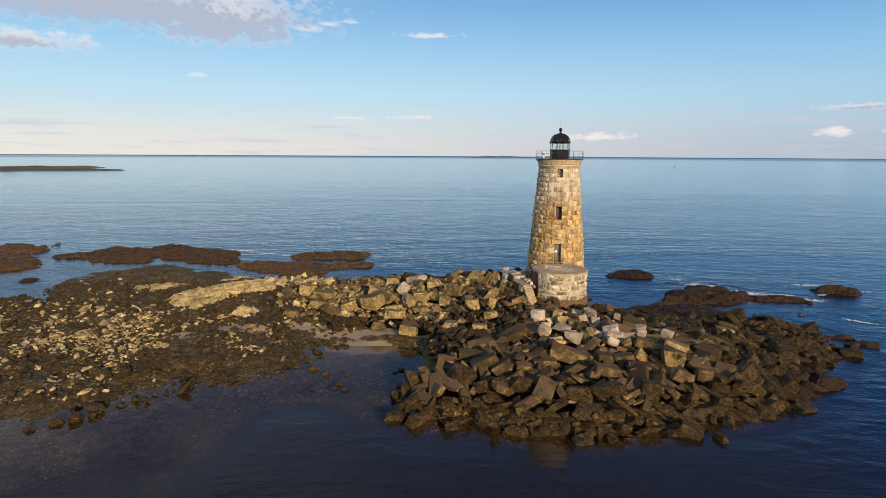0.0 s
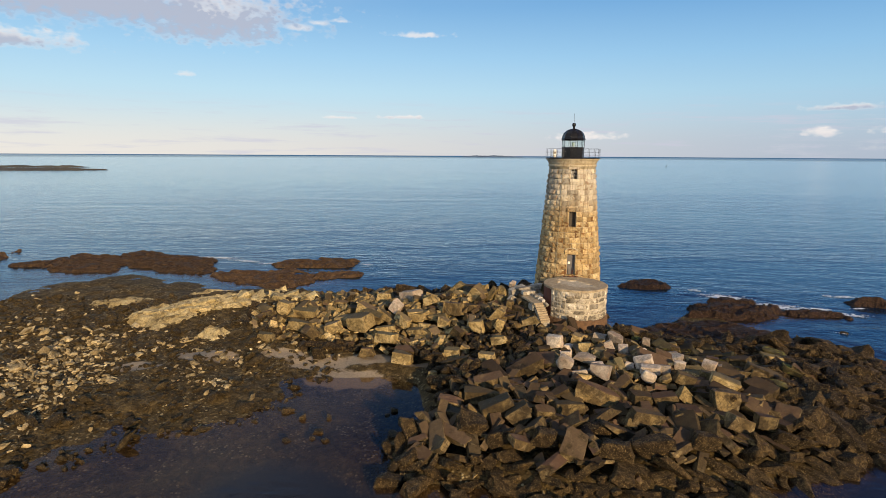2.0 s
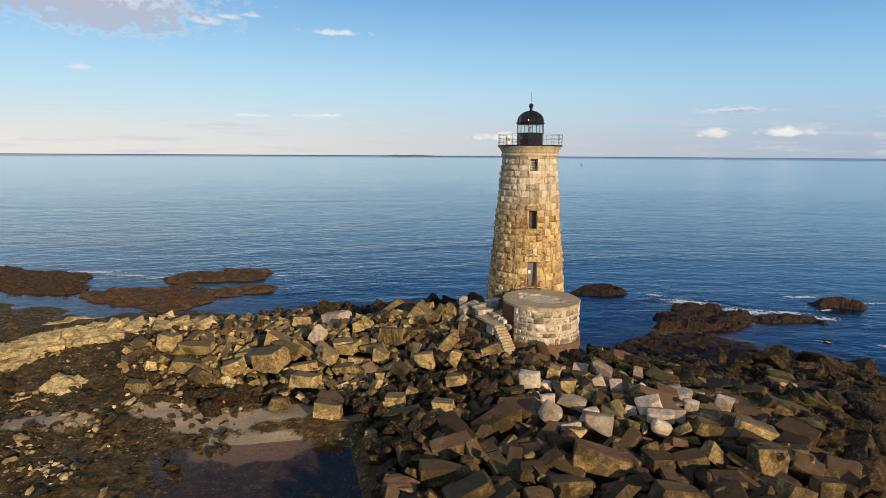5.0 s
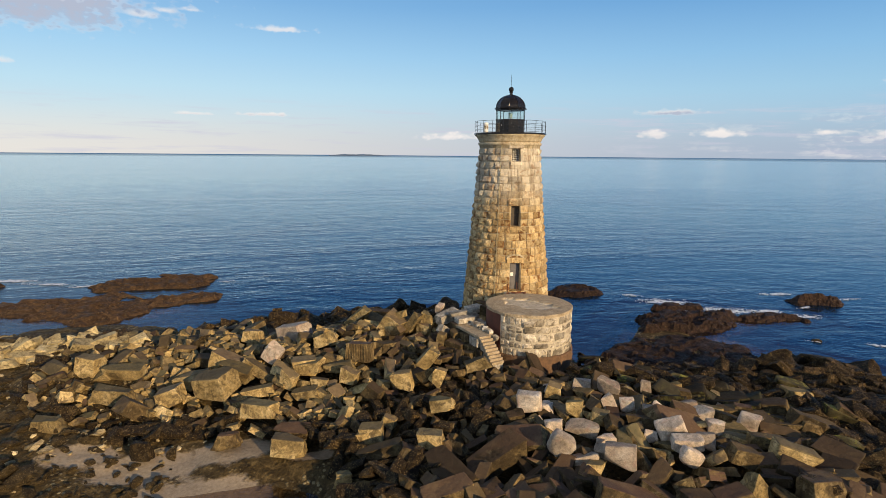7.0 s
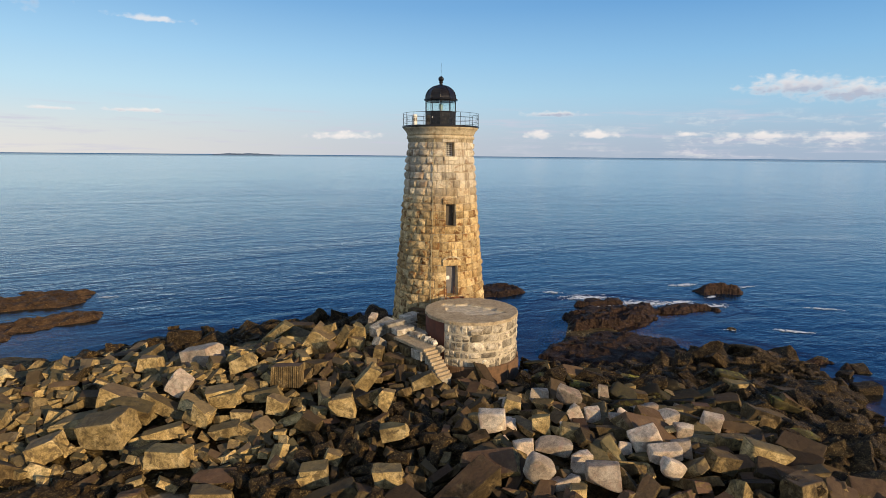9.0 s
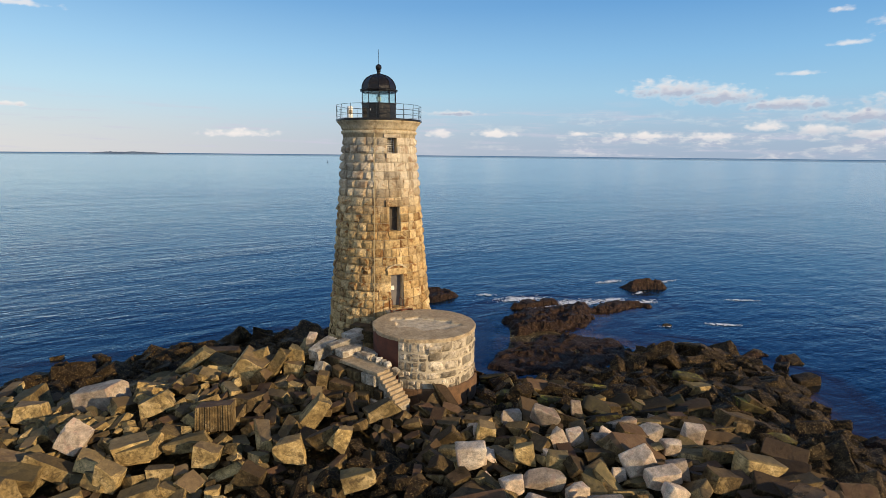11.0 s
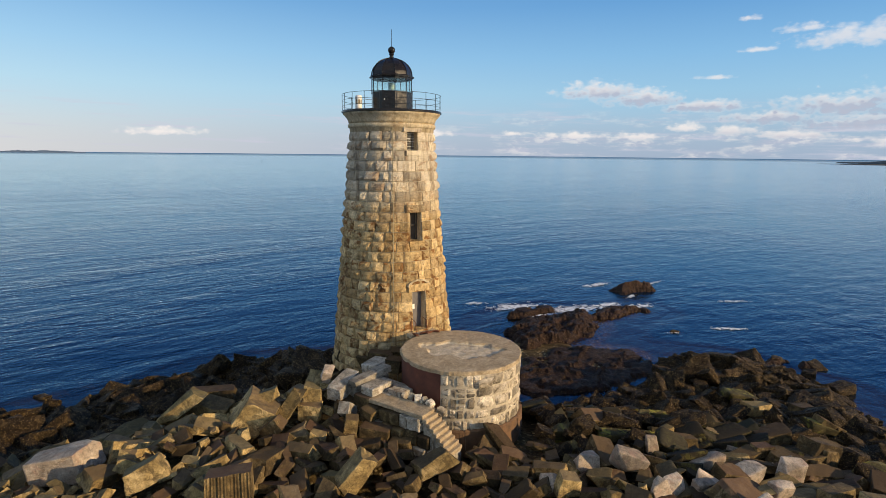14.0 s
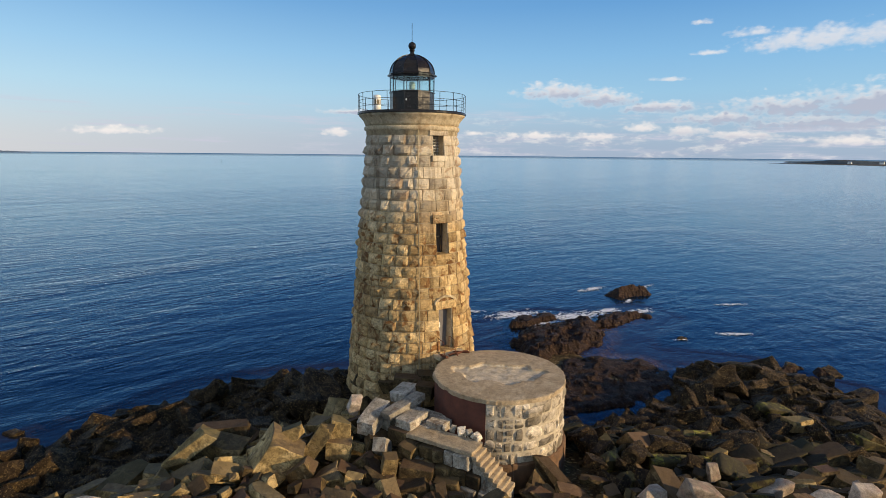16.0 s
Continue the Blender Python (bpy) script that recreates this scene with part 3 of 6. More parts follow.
def sheet(name, xs, ys, zf, mat, keep=None):
    X, Y = np.meshgrid(xs, ys)
    Z = zf(X, Y)
    n = len(xs)
    verts = np.stack([X, Y, Z], -1).reshape(-1, 3)
    i = np.arange((len(ys) - 1) * n).reshape(len(ys) - 1, n)[:, :-1].ravel()
    faces = np.stack([i, i + 1, i + n + 1, i + n], 1)
    if keep is not None:
        faces = faces[keep(verts[faces].mean(1))]
    me = from_arrays(name, verts.tolist(), faces.tolist(), mat, True)
    return new(name, me), verts


gx, gy = np.concatenate([np.arange(-150, -114, 3.0), np.arange(-114, 38, 0.4), np.arange(38, 70, 2.0)]), np.concatenate([np.arange(-100, -50, 3.0), np.arange(-50, 24, 0.4), np.arange(24, 80, 2.0)])
ground, gv = sheet("ground", gx, gy, bed, M_GROUND)
sand = ground.data.attributes.new("sand", "FLOAT", "POINT")
SAND = [(-21, -14.6, 3.6), (-25.5, -15.0, 4.2), (-22.5, -18.2, 5.0), (-36.5, -14.6, 4.0), (-29.5, -13.6, 3.0), (-16.5, -16, 1.8), (-41.5, -17.6, 3.0)]
sv = np.zeros(len(gv))
for x, y, r in SAND:
    sv = np.maximum(sv, 1.25 - np.hypot(gv[:, 0] - x, (gv[:, 1] - y) * 2.2) / r)
sand.data.foreach_set("value", np.clip(sv, 0, 1).astype(np.float32))
tagged(ground, "tidal ground of brown rockweed, mud, gravel and sand", "ground", kind="structure")


def spread_axis(lo, hi, step, far):
    near = np.arange(lo, hi + step, step)
    out = [8.0]
    while sum(out) < far:
        out.append(out[-1] * 1.5)
    o = np.cumsum(out)
    return np.concatenate([(near[0] - o)[::-1], near, near[-1] + o])


wx, wy = spread_axis(-118, 46, 1.0, 4600), spread_axis(-90, 40, 1.0, 4600)
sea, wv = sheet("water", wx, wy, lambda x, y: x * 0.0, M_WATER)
deep = sea.data.attributes.new("depth", "FLOAT", "POINT")
near = (np.abs(wv[:, 0] + 36) < 84) & (np.abs(wv[:, 1] + 20) < 64)
dv = np.full(len(wv), 3.0)
dv[near] = -height(wv[near, 0], wv[near, 1])
dv *= 1 - 0.45 * smooth(-wv[:, 1], 4, 18) * smooth(-wv[:, 0], -24, -4)       # the bay in the lee is shallow
LAGOON = [(-104, 12), (-90, 24), (-72, 26), (-60, 27), (-50, 22), (-38, 18), (-31, 20), (-34, 11), (-60, 9), (-75, -2), (-92, -2)]
dv *= 1 - 0.85 * smooth(inside_distance(LAGOON, wv[:, 0], wv[:, 1]), -1.5, 2.5)     # still pools behind the reefs
deep.data.foreach_set("value", np.clip(dv / 2.6, 0, 1).astype(np.float32))
lee = sea.data.attributes.new("lee", "FLOAT", "POINT")
lv = smooth(-wv[:, 1], 9, 17) * smooth(-wv[:, 0], -20, -2) * (1 - smooth(dv, 2.4, 2.9)) * (np.abs(wv[:, 1]) < 95)
lee.data.foreach_set("value", np.clip(lv, 0, 1).astype(np.float32))
tagged(sea, "calm dark blue sea with small ripples", "sea", kind="structure")
sea.visible_shadow = False

# ---- the tower ----


def tower_radius(z):
    return 2.5 + 0.0865 * (18.2 - z) + 0.0012 * max(0.0, 10 - z) ** 2


COURSES = []
for lo, hi, n in ((3.4, 6.36, 5), (6.36, 8.71, 4), (8.71, 11.65, 5), (11.65, 13.37, 3), (13.37, 16.9, 6), (16.9, 18.0, 2)):
    COURSES += [(lo + (hi - lo) * i / n, lo + (hi - lo) * (i + 1) / n) for i in range(n)]
FRONT = 264.0                                             # the bay of door and windows, degrees from +x
OPENINGS = [("door", 6.36, 8.71, 0.92), ("window", 11.65, 13.37, 0.80), ("window", 16.9, 18.0, 0.72)]

tower = holder("lighthouse", (0, 0, 4.0), "tapering lighthouse tower of rough tan granite blocks with a black lantern", "lighthouse")


def ashlar(z0, z1, a0, a1, bulge, rng, gap=0.017, cells=(6, 4)):
    """One rock-faced block of the round wall between two heights and two angles (degrees)."""
    bm = bmesh.new()
    nu, nv = cells
    r = tower_radius((z0 + z1) / 2)
    g = math.degrees(gap / r)
    a0, a1, z0, z1 = a0 + g, a1 - g, z0 + gap, z1 - gap
    planes = [(rng.uniform(0.75, 1.25), rng.uniform(-1.9, 1.9), rng.uniform(-1.6, 1.6)) for _ in range(4)]
    grid = []
    for j in range(nv + 1):
        row = []
        for i in range(nu + 1):
            u, v = i / nu, j / nv
            edge = min(u, 1 - u) * nu < 0.5 or min(v, 1 - v) * nv < 0.5
            out = rng.uniform(0.0, 0.02) if edge else bulge * max(0.1, min(c + gu * (u - 0.5) + gv * (v - 0.5) for c, gu, gv in planes) + rng.uniform(-0.18, 0.18))
            z, a = z0 + (z1 - z0) * v, radians(a0 + (a1 - a0) * u)
            rr = tower_radius(z) + out
            row.append(bm.verts.new((rr * math.cos(a), rr * math.sin(a), z)))
        grid.append(row)
    for j in range(nv):
        for i in range(nu):
            bm.faces.new((grid[j][i], grid[j][i + 1], grid[j + 1][i + 1], grid[j + 1][i]))
    rim = grid[0] + [grid[j][nu] for j in range(1, nv + 1)] + grid[nv][-2::-1] + [grid[j][0] for j in range(nv - 1, 0, -1)]
    back = []
    for v in rim:
        k = (math.hypot(v.co.x, v.co.y) - 0.11) / math.hypot(v.co.x, v.co.y)
        back.append(bm.verts.new((v.co.x * k, v.co.y * k, v.co.z)))
    for i in range(len(rim)):
        j = (i + 1) % len(rim)
        bm.faces.new((rim[j], rim[i], back[i], back[j]))
    return bm


def wall_spans(z0, z1, rng):
    """Angles at which a course is cut into blocks, as (start, end) pairs that leave the openings free."""
    r = tower_radius((z0 + z1) / 2)
    half = None
    for kind, lo, hi, w in OPENINGS:
        if z0 < hi - 0.01 and z1 > lo + 0.01:
            half = math.degrees(w / 2 / r)
    start = FRONT + half if half else FRONT + math.degrees(rng.uniform(0.1, 0.6) / r)
    end = FRONT + 360 - half if half else start + 360
    out, a = [], start
    while a < end - 0.01:
        b = a + math.degrees(rng.uniform(0.55, 1.0) / r)
        if end - b < math.degrees(0.45 / r):
            b = end
        out.append((a, b))
        a = b
    return out


def build_wall():
    rng = random.Random(11)
    count, rest = 0, bmesh.new()
    for z0, z1 in COURSES:
        for a0, a1 in wall_spans(z0, z1, rng):
            mid = (a0 + a1) / 2 % 360
            bay = abs((mid - 258 + 180) % 360 - 180) < 20 or 264 < mid < 300
            bm = ashlar(z0, z1, a0, a1, rng.uniform(0.03, 0.09) if bay else rng.uniform(0.08, 0.18), rng)
            if 160 < mid < 322 and z0 > 4.5 and count < 300:
                part("granite_block", bm, M_TOWER, tower)
                count += 1
            else:
                me = bpy.data.meshes.new("piece")
                bm.to_mesh(me)
                rest.from_mesh(me)
                bpy.data.meshes.remove(me)
                bm.free()
    tagged(part("far_wall", rest, M_TOWER_S, tower, "rough granite blocks of the far wall"), kind="stuff")
    # mortar behind the blocks, with the openings cut through
    core = bmesh.new()
    for z0, z1 in COURSES:
        half = [math.degrees(w / 2 / tower_radius((z0 + z1) / 2)) for k, lo, hi, w in OPENINGS if z0 < hi - 0.01 and z1 > lo + 0.01]
        a0, a1 = (FRONT + half[0], FRONT + 360 - half[0]) if half else (0, 360)
        prof = [(tower_radius(z) - 0.05, z) for z in (z0, z1)]
        lathe(core, prof, 60, a0=a0, a1=a1)
        lathe(core, [(r - 0.55, z) for r, z in reversed(prof)], 60, a0=a0, a1=a1)
    tagged(part("mortar", core, M_MORTAR, tower), kind="stuff")


M_TOWER_S = stone("tower_granite_pile", [(0.36, 0.235, 0.10), (0.53, 0.385, 0.19), (0.62, 0.485, 0.285)], (0.25, 0.125, 0.045), True, amount=0.6, spread=0.22, patch=0.5, relief=0.07, band=(5.5, 12.6), streaks=True)
build_wall()


def facing(u, out, z):
    """The point u metres along and out metres off the axis in the bay of the openings."""
    a = radians(FRONT)
    return Vector((out * math.cos(a) - u * math.sin(a), out * math.sin(a) + u * math.cos(a), z))


def facing_box(bm, u0, u1, o0, o1, z0, z1, bevel=0.012):
    return box(bm, sized(*facing((u0 + u1) / 2, (o0 + o1) / 2, (z0 + z1) / 2), o1 - o0, u1 - u0, z1 - z0, FRONT), bevel)


for kind, z0, z1, w in OPENINGS:
    r = math.sqrt(tower_radius((z0 + z1) / 2) ** 2 - (w / 2) ** 2)
    r0, r1 = tower_radius(z0), tower_radius(z1)
    op = sub_holder(kind, tower)
    for name, u in (("jamb", -w / 2 - 0.03), ("jamb", w / 2 - 0.03)):
        part(name, facing_box(bmesh.new(), u, u + 0.06, r1 - 0.7, r1 - 0.02, z0, z1), M_DRESSED, op)
    part("lintel", facing_box(bmesh.new(), -w / 2 - 0.24, w / 2 + 0.24, r1 - 0.6, r1 + 0.05, z1 - 0.03, z1 + 0.42), M_TOWER, op, "smooth dressed granite lintel")
    part("sill", facing_box(bmesh.new(), -w / 2 - 0.12, w / 2 + 0.12, r0 - 0.75, r0 + 0.08, z0 - 0.28, z0 + 0.02), M_TOWER, op, "dressed granite sill")
    # near-black panel painted in for the unlit space behind the opening
    part("dark_inside", facing_box(bmesh.new(), -w / 2, w / 2, r1 - 0.95, r1 - 0.8, z0, z1, 0), M_DEEP, op)
    if kind == "window":
        frame_bm = bmesh.new()
        for u in (-w / 2 + 0.03, w / 2 - 0.09):
            facing_box(frame_bm, u, u + 0.06, r1 - 0.5, r1 - 0.44, z0, z1, 0.005)
        for z in (z0 + 0.02, (z0 + z1) / 2, z1 - 0.1):
            facing_box(frame_bm, -w / 2 + 0.09, w / 2 - 0.09, r1 - 0.5, r1 - 0.44, z, z + 0.06, 0.005)
        part("window_frame", frame_bm, M_BOARD, op, "weathered dark window frame")
        part("shutter_board", facing_box(bmesh.new(), -w / 2 + 0.09, w / 2 - 0.09, r1 - 0.62, r1 - 0.57, z0, z1, 0.004), M_BOARD, op, "dull dark boarding behind the window frame")
        if z0 > 15:
            for i in range(5):
                bar = rod(bmesh.new(), facing(-w / 2 + 0.1 + i * 0.13, r1 - 0.4, z0 + 0.05), facing(-w / 2 + 0.1 + i * 0.13, r1 - 0.4, z1 - 0.05), 0.012)
                part("grille_bar", bar, M_WHITE, op, "pale metal grille bar")
            for i in range(7):
                bar = rod(bmesh.new(), facing(-w / 2 + 0.06, r1 - 0.38, z0 + 0.1 + i * 0.15), facing(w / 2 - 0.06, r1 - 0.38, z0 + 0.1 + i * 0.15), 0.012)
                part("grille_bar", bar, M_WHITE, op)
    else:
        leaf = part("door_leaf", facing_box(bmesh.new(), -w / 2 + 0.03, w / 2 - 0.03, r1 - 0.52, r1 - 0.46, z0 + 0.03, z1 - 0.02, 0.01), M_DOOR, op, "weathered grey door")
        for z, h in ((z0 + 0.2, 0.85), (z0 + 1.25, 0.85)):
            part("door_panel", facing_box(bmesh.new(), -w / 2 + 0.16, w / 2 - 0.16, r1 - 0.46, r1 - 0.44, z, z + h, 0.01), M_DOOR, leaf)
        part("notice", facing_box(bmesh.new(), -0.3, -0.05, r1 - 0.44, r1 - 0.43, z0 + 1.15, z0 + 1.45, 0), M_WHITE, leaf, "small white notice")
        arch = bmesh.new()
        for i in range(7):
            t0 = 180 - 180 / 7 * i
            c = [facing(math.cos(radians(t)) * q, r1 + o - 0.04, z1 + 0.3 + math.sin(radians(t)) * q * 0.55) for o in (-0.2, 0.08) for t in (t0, t0 - 180 / 7 + 1) for q in (0.58, 0.76)]
            v = [arch.verts.new(p) for p in c]
            for f in ((0, 1, 3, 2), (4, 6, 7, 5), (0, 4, 5, 1), (2, 3, 7, 6), (0, 2, 6, 4), (1, 5, 7, 3)):
                arch.faces.new([v[k] for k in f])
        bmesh.ops.recalc_face_normals(arch, faces=arch.faces)
        part("door_arch", arch, M_DRESSED, op, "arched hood moulding of dressed granite")
        part("threshold", facing_box(bmesh.new(), -0.9, 0.9, r0 - 0.3, r0 + 0.55, z0 - 0.3, z0 - 0.06, 0.03), M_DRESSED, op)

for i, (u0, o0, z0, u1, o1, z1, w) in enumerate([(-0.55, 3.5, 6.2, -0.9, 4.7, 6.5, 0.12), (0.2, 3.55, 6.22, 0.55, 4.75, 6.5, 0.1), (-0.5, 4.3, 6.42, 0.7, 4.4, 6.44, 0.1), (0.6, 3.5, 6.2, -0.3, 4.8, 6.52, 0.08)]):
    a, b = facing(u0, o0, z0), facing(u1, o1, z1)
    bm = box(bmesh.new(), Matrix.Translation((a + b) / 2) @ (b - a).to_track_quat("X", "Z").to_matrix().to_4x4() @ Matrix.Diagonal(((b - a).length, w, w, 1)), 0.012)
    tagged(link("rusty_beam", bm, M_RUST), "rusty iron beam lying across the gap before the door", "beam", "beams before the door")
hoop = holder("entrance_handrail", facing(0, 3.6, 6.2), "bent rusty handrail hoop beside the doorway", "handrail")
for u in (-0.62, 0.12):
    bm = bmesh.new()
    for p, q in ((facing(u, 3.5, 6.15), facing(u, 3.5, 7.15)), (facing(u, 3.5, 7.15), facing(u, 4.0, 7.05)), (facing(u, 4.0, 7.05), facing(u, 4.1, 6.3))):
        rod(bm, p, q, 0.02)
    part("rail_bar", bm, M_RUST, hoop)
top = bmesh.new()
lathe(top, [(2.45, 17.95), (2.56, 18.0), (2.57, 18.2), (2.62, 18.22), (2.67, 18.28), (2.68, 18.4), (2.64, 18.46), (2.55, 18.47), (2.55, 18.5), (2.62, 18.51), (2.66, 18.64), (2.74, 18.8), (2.9, 18.98), (2.96, 19.04), (2.96, 19.1), (0.5, 19.1)], 72)
part("cornice", top, M_DRESSED, tower, "moulded granite cornice below the gallery", True)
deck = bmesh.new()
lathe(deck, [(0.5, 19.105), (3.0, 19.105), (3.04, 19.12), (3.04, 19.2), (3.01, 19.24), (0.5, 19.25)], 72)
part("gallery_deck", deck, M_BLACK, tower, "dark iron gallery deck")
pipe = bmesh.new()
for z0, z1 in zip([4.2 + 0.92 * i for i in range(16)], [4.2 + 0.92 * (i + 1) for i in range(16)]):
    a = radians(237)
    rod(pipe, ((tower_radius(z0) + 0.12) * math.cos(a), (tower_radius(z0) + 0.12) * math.sin(a), z0), ((tower_radius(z1) + 0.12) * math.cos(a), (tower_radius(z1) + 0.12) * math.sin(a), z1), 0.025)
part("down_conductor", pipe, plain("tarnished_copper", (0.32, 0.27, 0.16), 0.6), tower, "thin lightning conductor down the wall")

# railing
railing = sub_holder("gallery_railing", tower)
for i in range(20):
    a = radians(7 + 18 * i)
    x, y = 2.98 * math.cos(a), 2.98 * math.sin(a)
    part("post", rod(bmesh.new(), (x, y, 19.24), (x, y, 20.2), 0.015), M_BLACK, railing)
for z, r in ((20.19, 0.013), (19.83, 0.011), (19.5, 0.011)):
    rail = bmesh.new()
    for i in range(60):
        a, b = radians(6 * i), radians(6 * i + 6.2)
        rod(rail, (2.98 * math.cos(a), 2.98 * math.sin(a), z), (2.98 * math.cos(b), 2.98 * math.sin(b), z), r)
    part("rail", rail, M_BLACK, railing)

# lantern: ten-sided
lantern = sub_holder("lantern", tower)
PH = 29.2
wall_bm = bmesh.new()
lathe(wall_bm, [(1.24, 19.25), (1.24, 20.3), (1.28, 20.31), (1.28, 20.37), (1.1, 20.37), (1.1, 19.27)], 10, phase=PH)
part("lantern_wall", wall_bm, M_BLACK, lantern, "black iron lantern wall")
for i in range(10):
    a, b = radians(PH + 36 * i), radians(PH + 36 * i + 36)
    part("mullion", rod(bmesh.new(), (1.22 * math.cos(a), 1.22 * math.sin(a), 20.35), (1.22 * math.cos(a), 1.22 * math.sin(a), 21.22), 0.028), M_BLACK, lantern)
    pane = bmesh.new()
    q = [(1.2 * math.cos(t), 1.2 * math.sin(t), z) for z in (20.38, 21.2) for t in (a, b)]
    v = [pane.verts.new(c) for c in q] + [pane.verts.new((c[0] * 0.99, c[1] * 0.99, c[2])) for c in q]
    for f in ((0, 1, 3, 2), (5, 4, 6, 7), (0, 2, 6, 4), (1, 5, 7, 3)):
        pane.faces.new([v[k] for k in f])
    ob = part("pane", pane, M_GLASS, lantern, "clear lantern glass")
    ob.visible_shadow = False
roof = bmesh.new()
prof = [(1.1, 21.12), (1.24, 21.12), (1.25, 21.2), (1.37, 21.22), (1.38, 21.29), (1.3, 21.32), (1.25, 21.36)]
prof += [(1.24 * math.cos(radians(e)), 21.36 + 1.02 * math.sin(radians(e))) for e in (12, 24, 36, 48, 60, 72, 82)]
lathe(roof, prof, 10, phase=PH)
part("lantern_roof", roof, M_BLACK, lantern, "black iron domed lantern roof")
for i in range(10):
    rib = bmesh.new()
    a = radians(PH + 36 * i)
    pts = [(1.25 * math.cos(radians(e)), 21.37 + 1.025 * math.sin(radians(e))) for e in range(0, 88, 12)]
    for (ra, za), (rb, zb) in zip(pts, pts[1:]):
        rod(rib, (ra * math.cos(a), ra * math.sin(a), za), (rb * math.cos(a), rb * math.sin(a), zb), 0.022)
    part("roof_rib", rib, M_BLACK, lantern)
vent = bmesh.new()
lathe(vent, [(0.2, 22.34), (0.2, 22.4), (0.12, 22.45), (0.11, 22.55), (0.16, 22.6), (0.16, 22.64), (0.1, 22.68)] + [(max(0.002, 0.215 * math.cos(radians(e))), 22.85 + 0.215 * math.sin(radians(e))) for e in range(-60, 91, 15)], 20)
part("ventilator_ball", vent, M_BLACK, lantern, "black ventilator ball", True)
part("lightning_rod", rod(bmesh.new(), (0, 0, 23.04), (0, 0, 24.05), 0.014), M_BLACK, lantern, "thin lightning rod")
badge = bmesh.new()
ba = radians(-148.8)
for du, dz, w, h in ((0, 0.0, 0.05, 0.26), (-0.08, -0.04, 0.05, 0.12), (0.08, -0.04, 0.05, 0.12), (0, -0.06, 0.22, 0.04)):
    box(badge, sized(1.19 * math.cos(ba) - du * math.sin(ba), 1.19 * math.sin(ba) + du * math.cos(ba), 19.94 + dz, 0.05, w, h, -148.8), 0.01)
part("badge", badge, M_WHITE, lantern, "small white metal badge")
part("lens_post", rod(bmesh.new(), (0, 0, 19.3), (0, 0, 20.55), 0.09, 12), M_GREY, lantern)
lens = bmesh.new()
lathe(lens, [(0.16, 20.55), (0.18, 20.62), (0.14, 20.66), (0.18, 20.72), (0.18, 20.84), (0.13, 20.88), (0.16, 20.93), (0.02, 20.97)], 16)
part("lens", lens, plain("pale_green_lens", (0.30, 0.42, 0.36), 0.2), lantern, "small pale green lamp lens", True)
# white fog signal on the gallery
signal = holder("fog_signal", (-1.95, 0.63, 19.26), "white cylindrical fog signal with a dark slotted band on the gallery", "fog signal", own=True)
sb = bmesh.new()
lathe(sb, [(0.0, 0.0), (0.2, 0.0), (0.2, 0.36), (0.19, 0.37)], 20)
part("case", sb, M_WHITE, signal, "", True)
sb = bmesh.new()
lathe(sb, [(0.19, 0.62), (0.2, 0.63), (0.2, 0.84), (0.14, 0.88), (0.0, 0.89)], 20)
part("cap", sb, M_WHITE, signal, "", True)
sb = bmesh.new()
lathe(sb, [(0.175, 0.365), (0.175, 0.625)], 20)
part("slot_band", sb, plain("yellowed_slots", (0.20, 0.16, 0.09), 0.6), signal, "dark slotted band")
for i in range(8):
    a = radians(45 * i)
    part("slot_bar", rod(bmesh.new(), (0.19 * math.cos(a), 0.19 * math.sin(a), 0.36), (0.19 * math.cos(a), 0.19 * math.sin(a), 0.63), 0.02), M_WHITE, signal)

# ---- the round foundation beside the tower ----
DX, DY, DR, DTOP = -0.7, -7.59, 3.17, 6.4
drum = holder("round_foundation", (DX, DY, 3.0), "round rubble-stone foundation with a broken concrete top and rust-stained side", "foundation")


def drum_point(a, r, z):
    return (DX + r * math.cos(radians(a)), DY + r * math.sin(radians(a)), z)


core = bmesh.new()
lathe(core, [(DR - 0.004, 2.2), (DR - 0.004, DTOP - 0.2)], 72, (DX, DY), 211, 485)
part("mortar_core", core, M_MORTAR, drum)
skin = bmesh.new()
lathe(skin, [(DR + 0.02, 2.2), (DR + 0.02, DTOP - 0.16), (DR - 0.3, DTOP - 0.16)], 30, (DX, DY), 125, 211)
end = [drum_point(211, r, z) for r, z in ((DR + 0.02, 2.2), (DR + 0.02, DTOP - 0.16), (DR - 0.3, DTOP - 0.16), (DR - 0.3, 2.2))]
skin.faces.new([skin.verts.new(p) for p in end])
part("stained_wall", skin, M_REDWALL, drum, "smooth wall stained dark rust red")


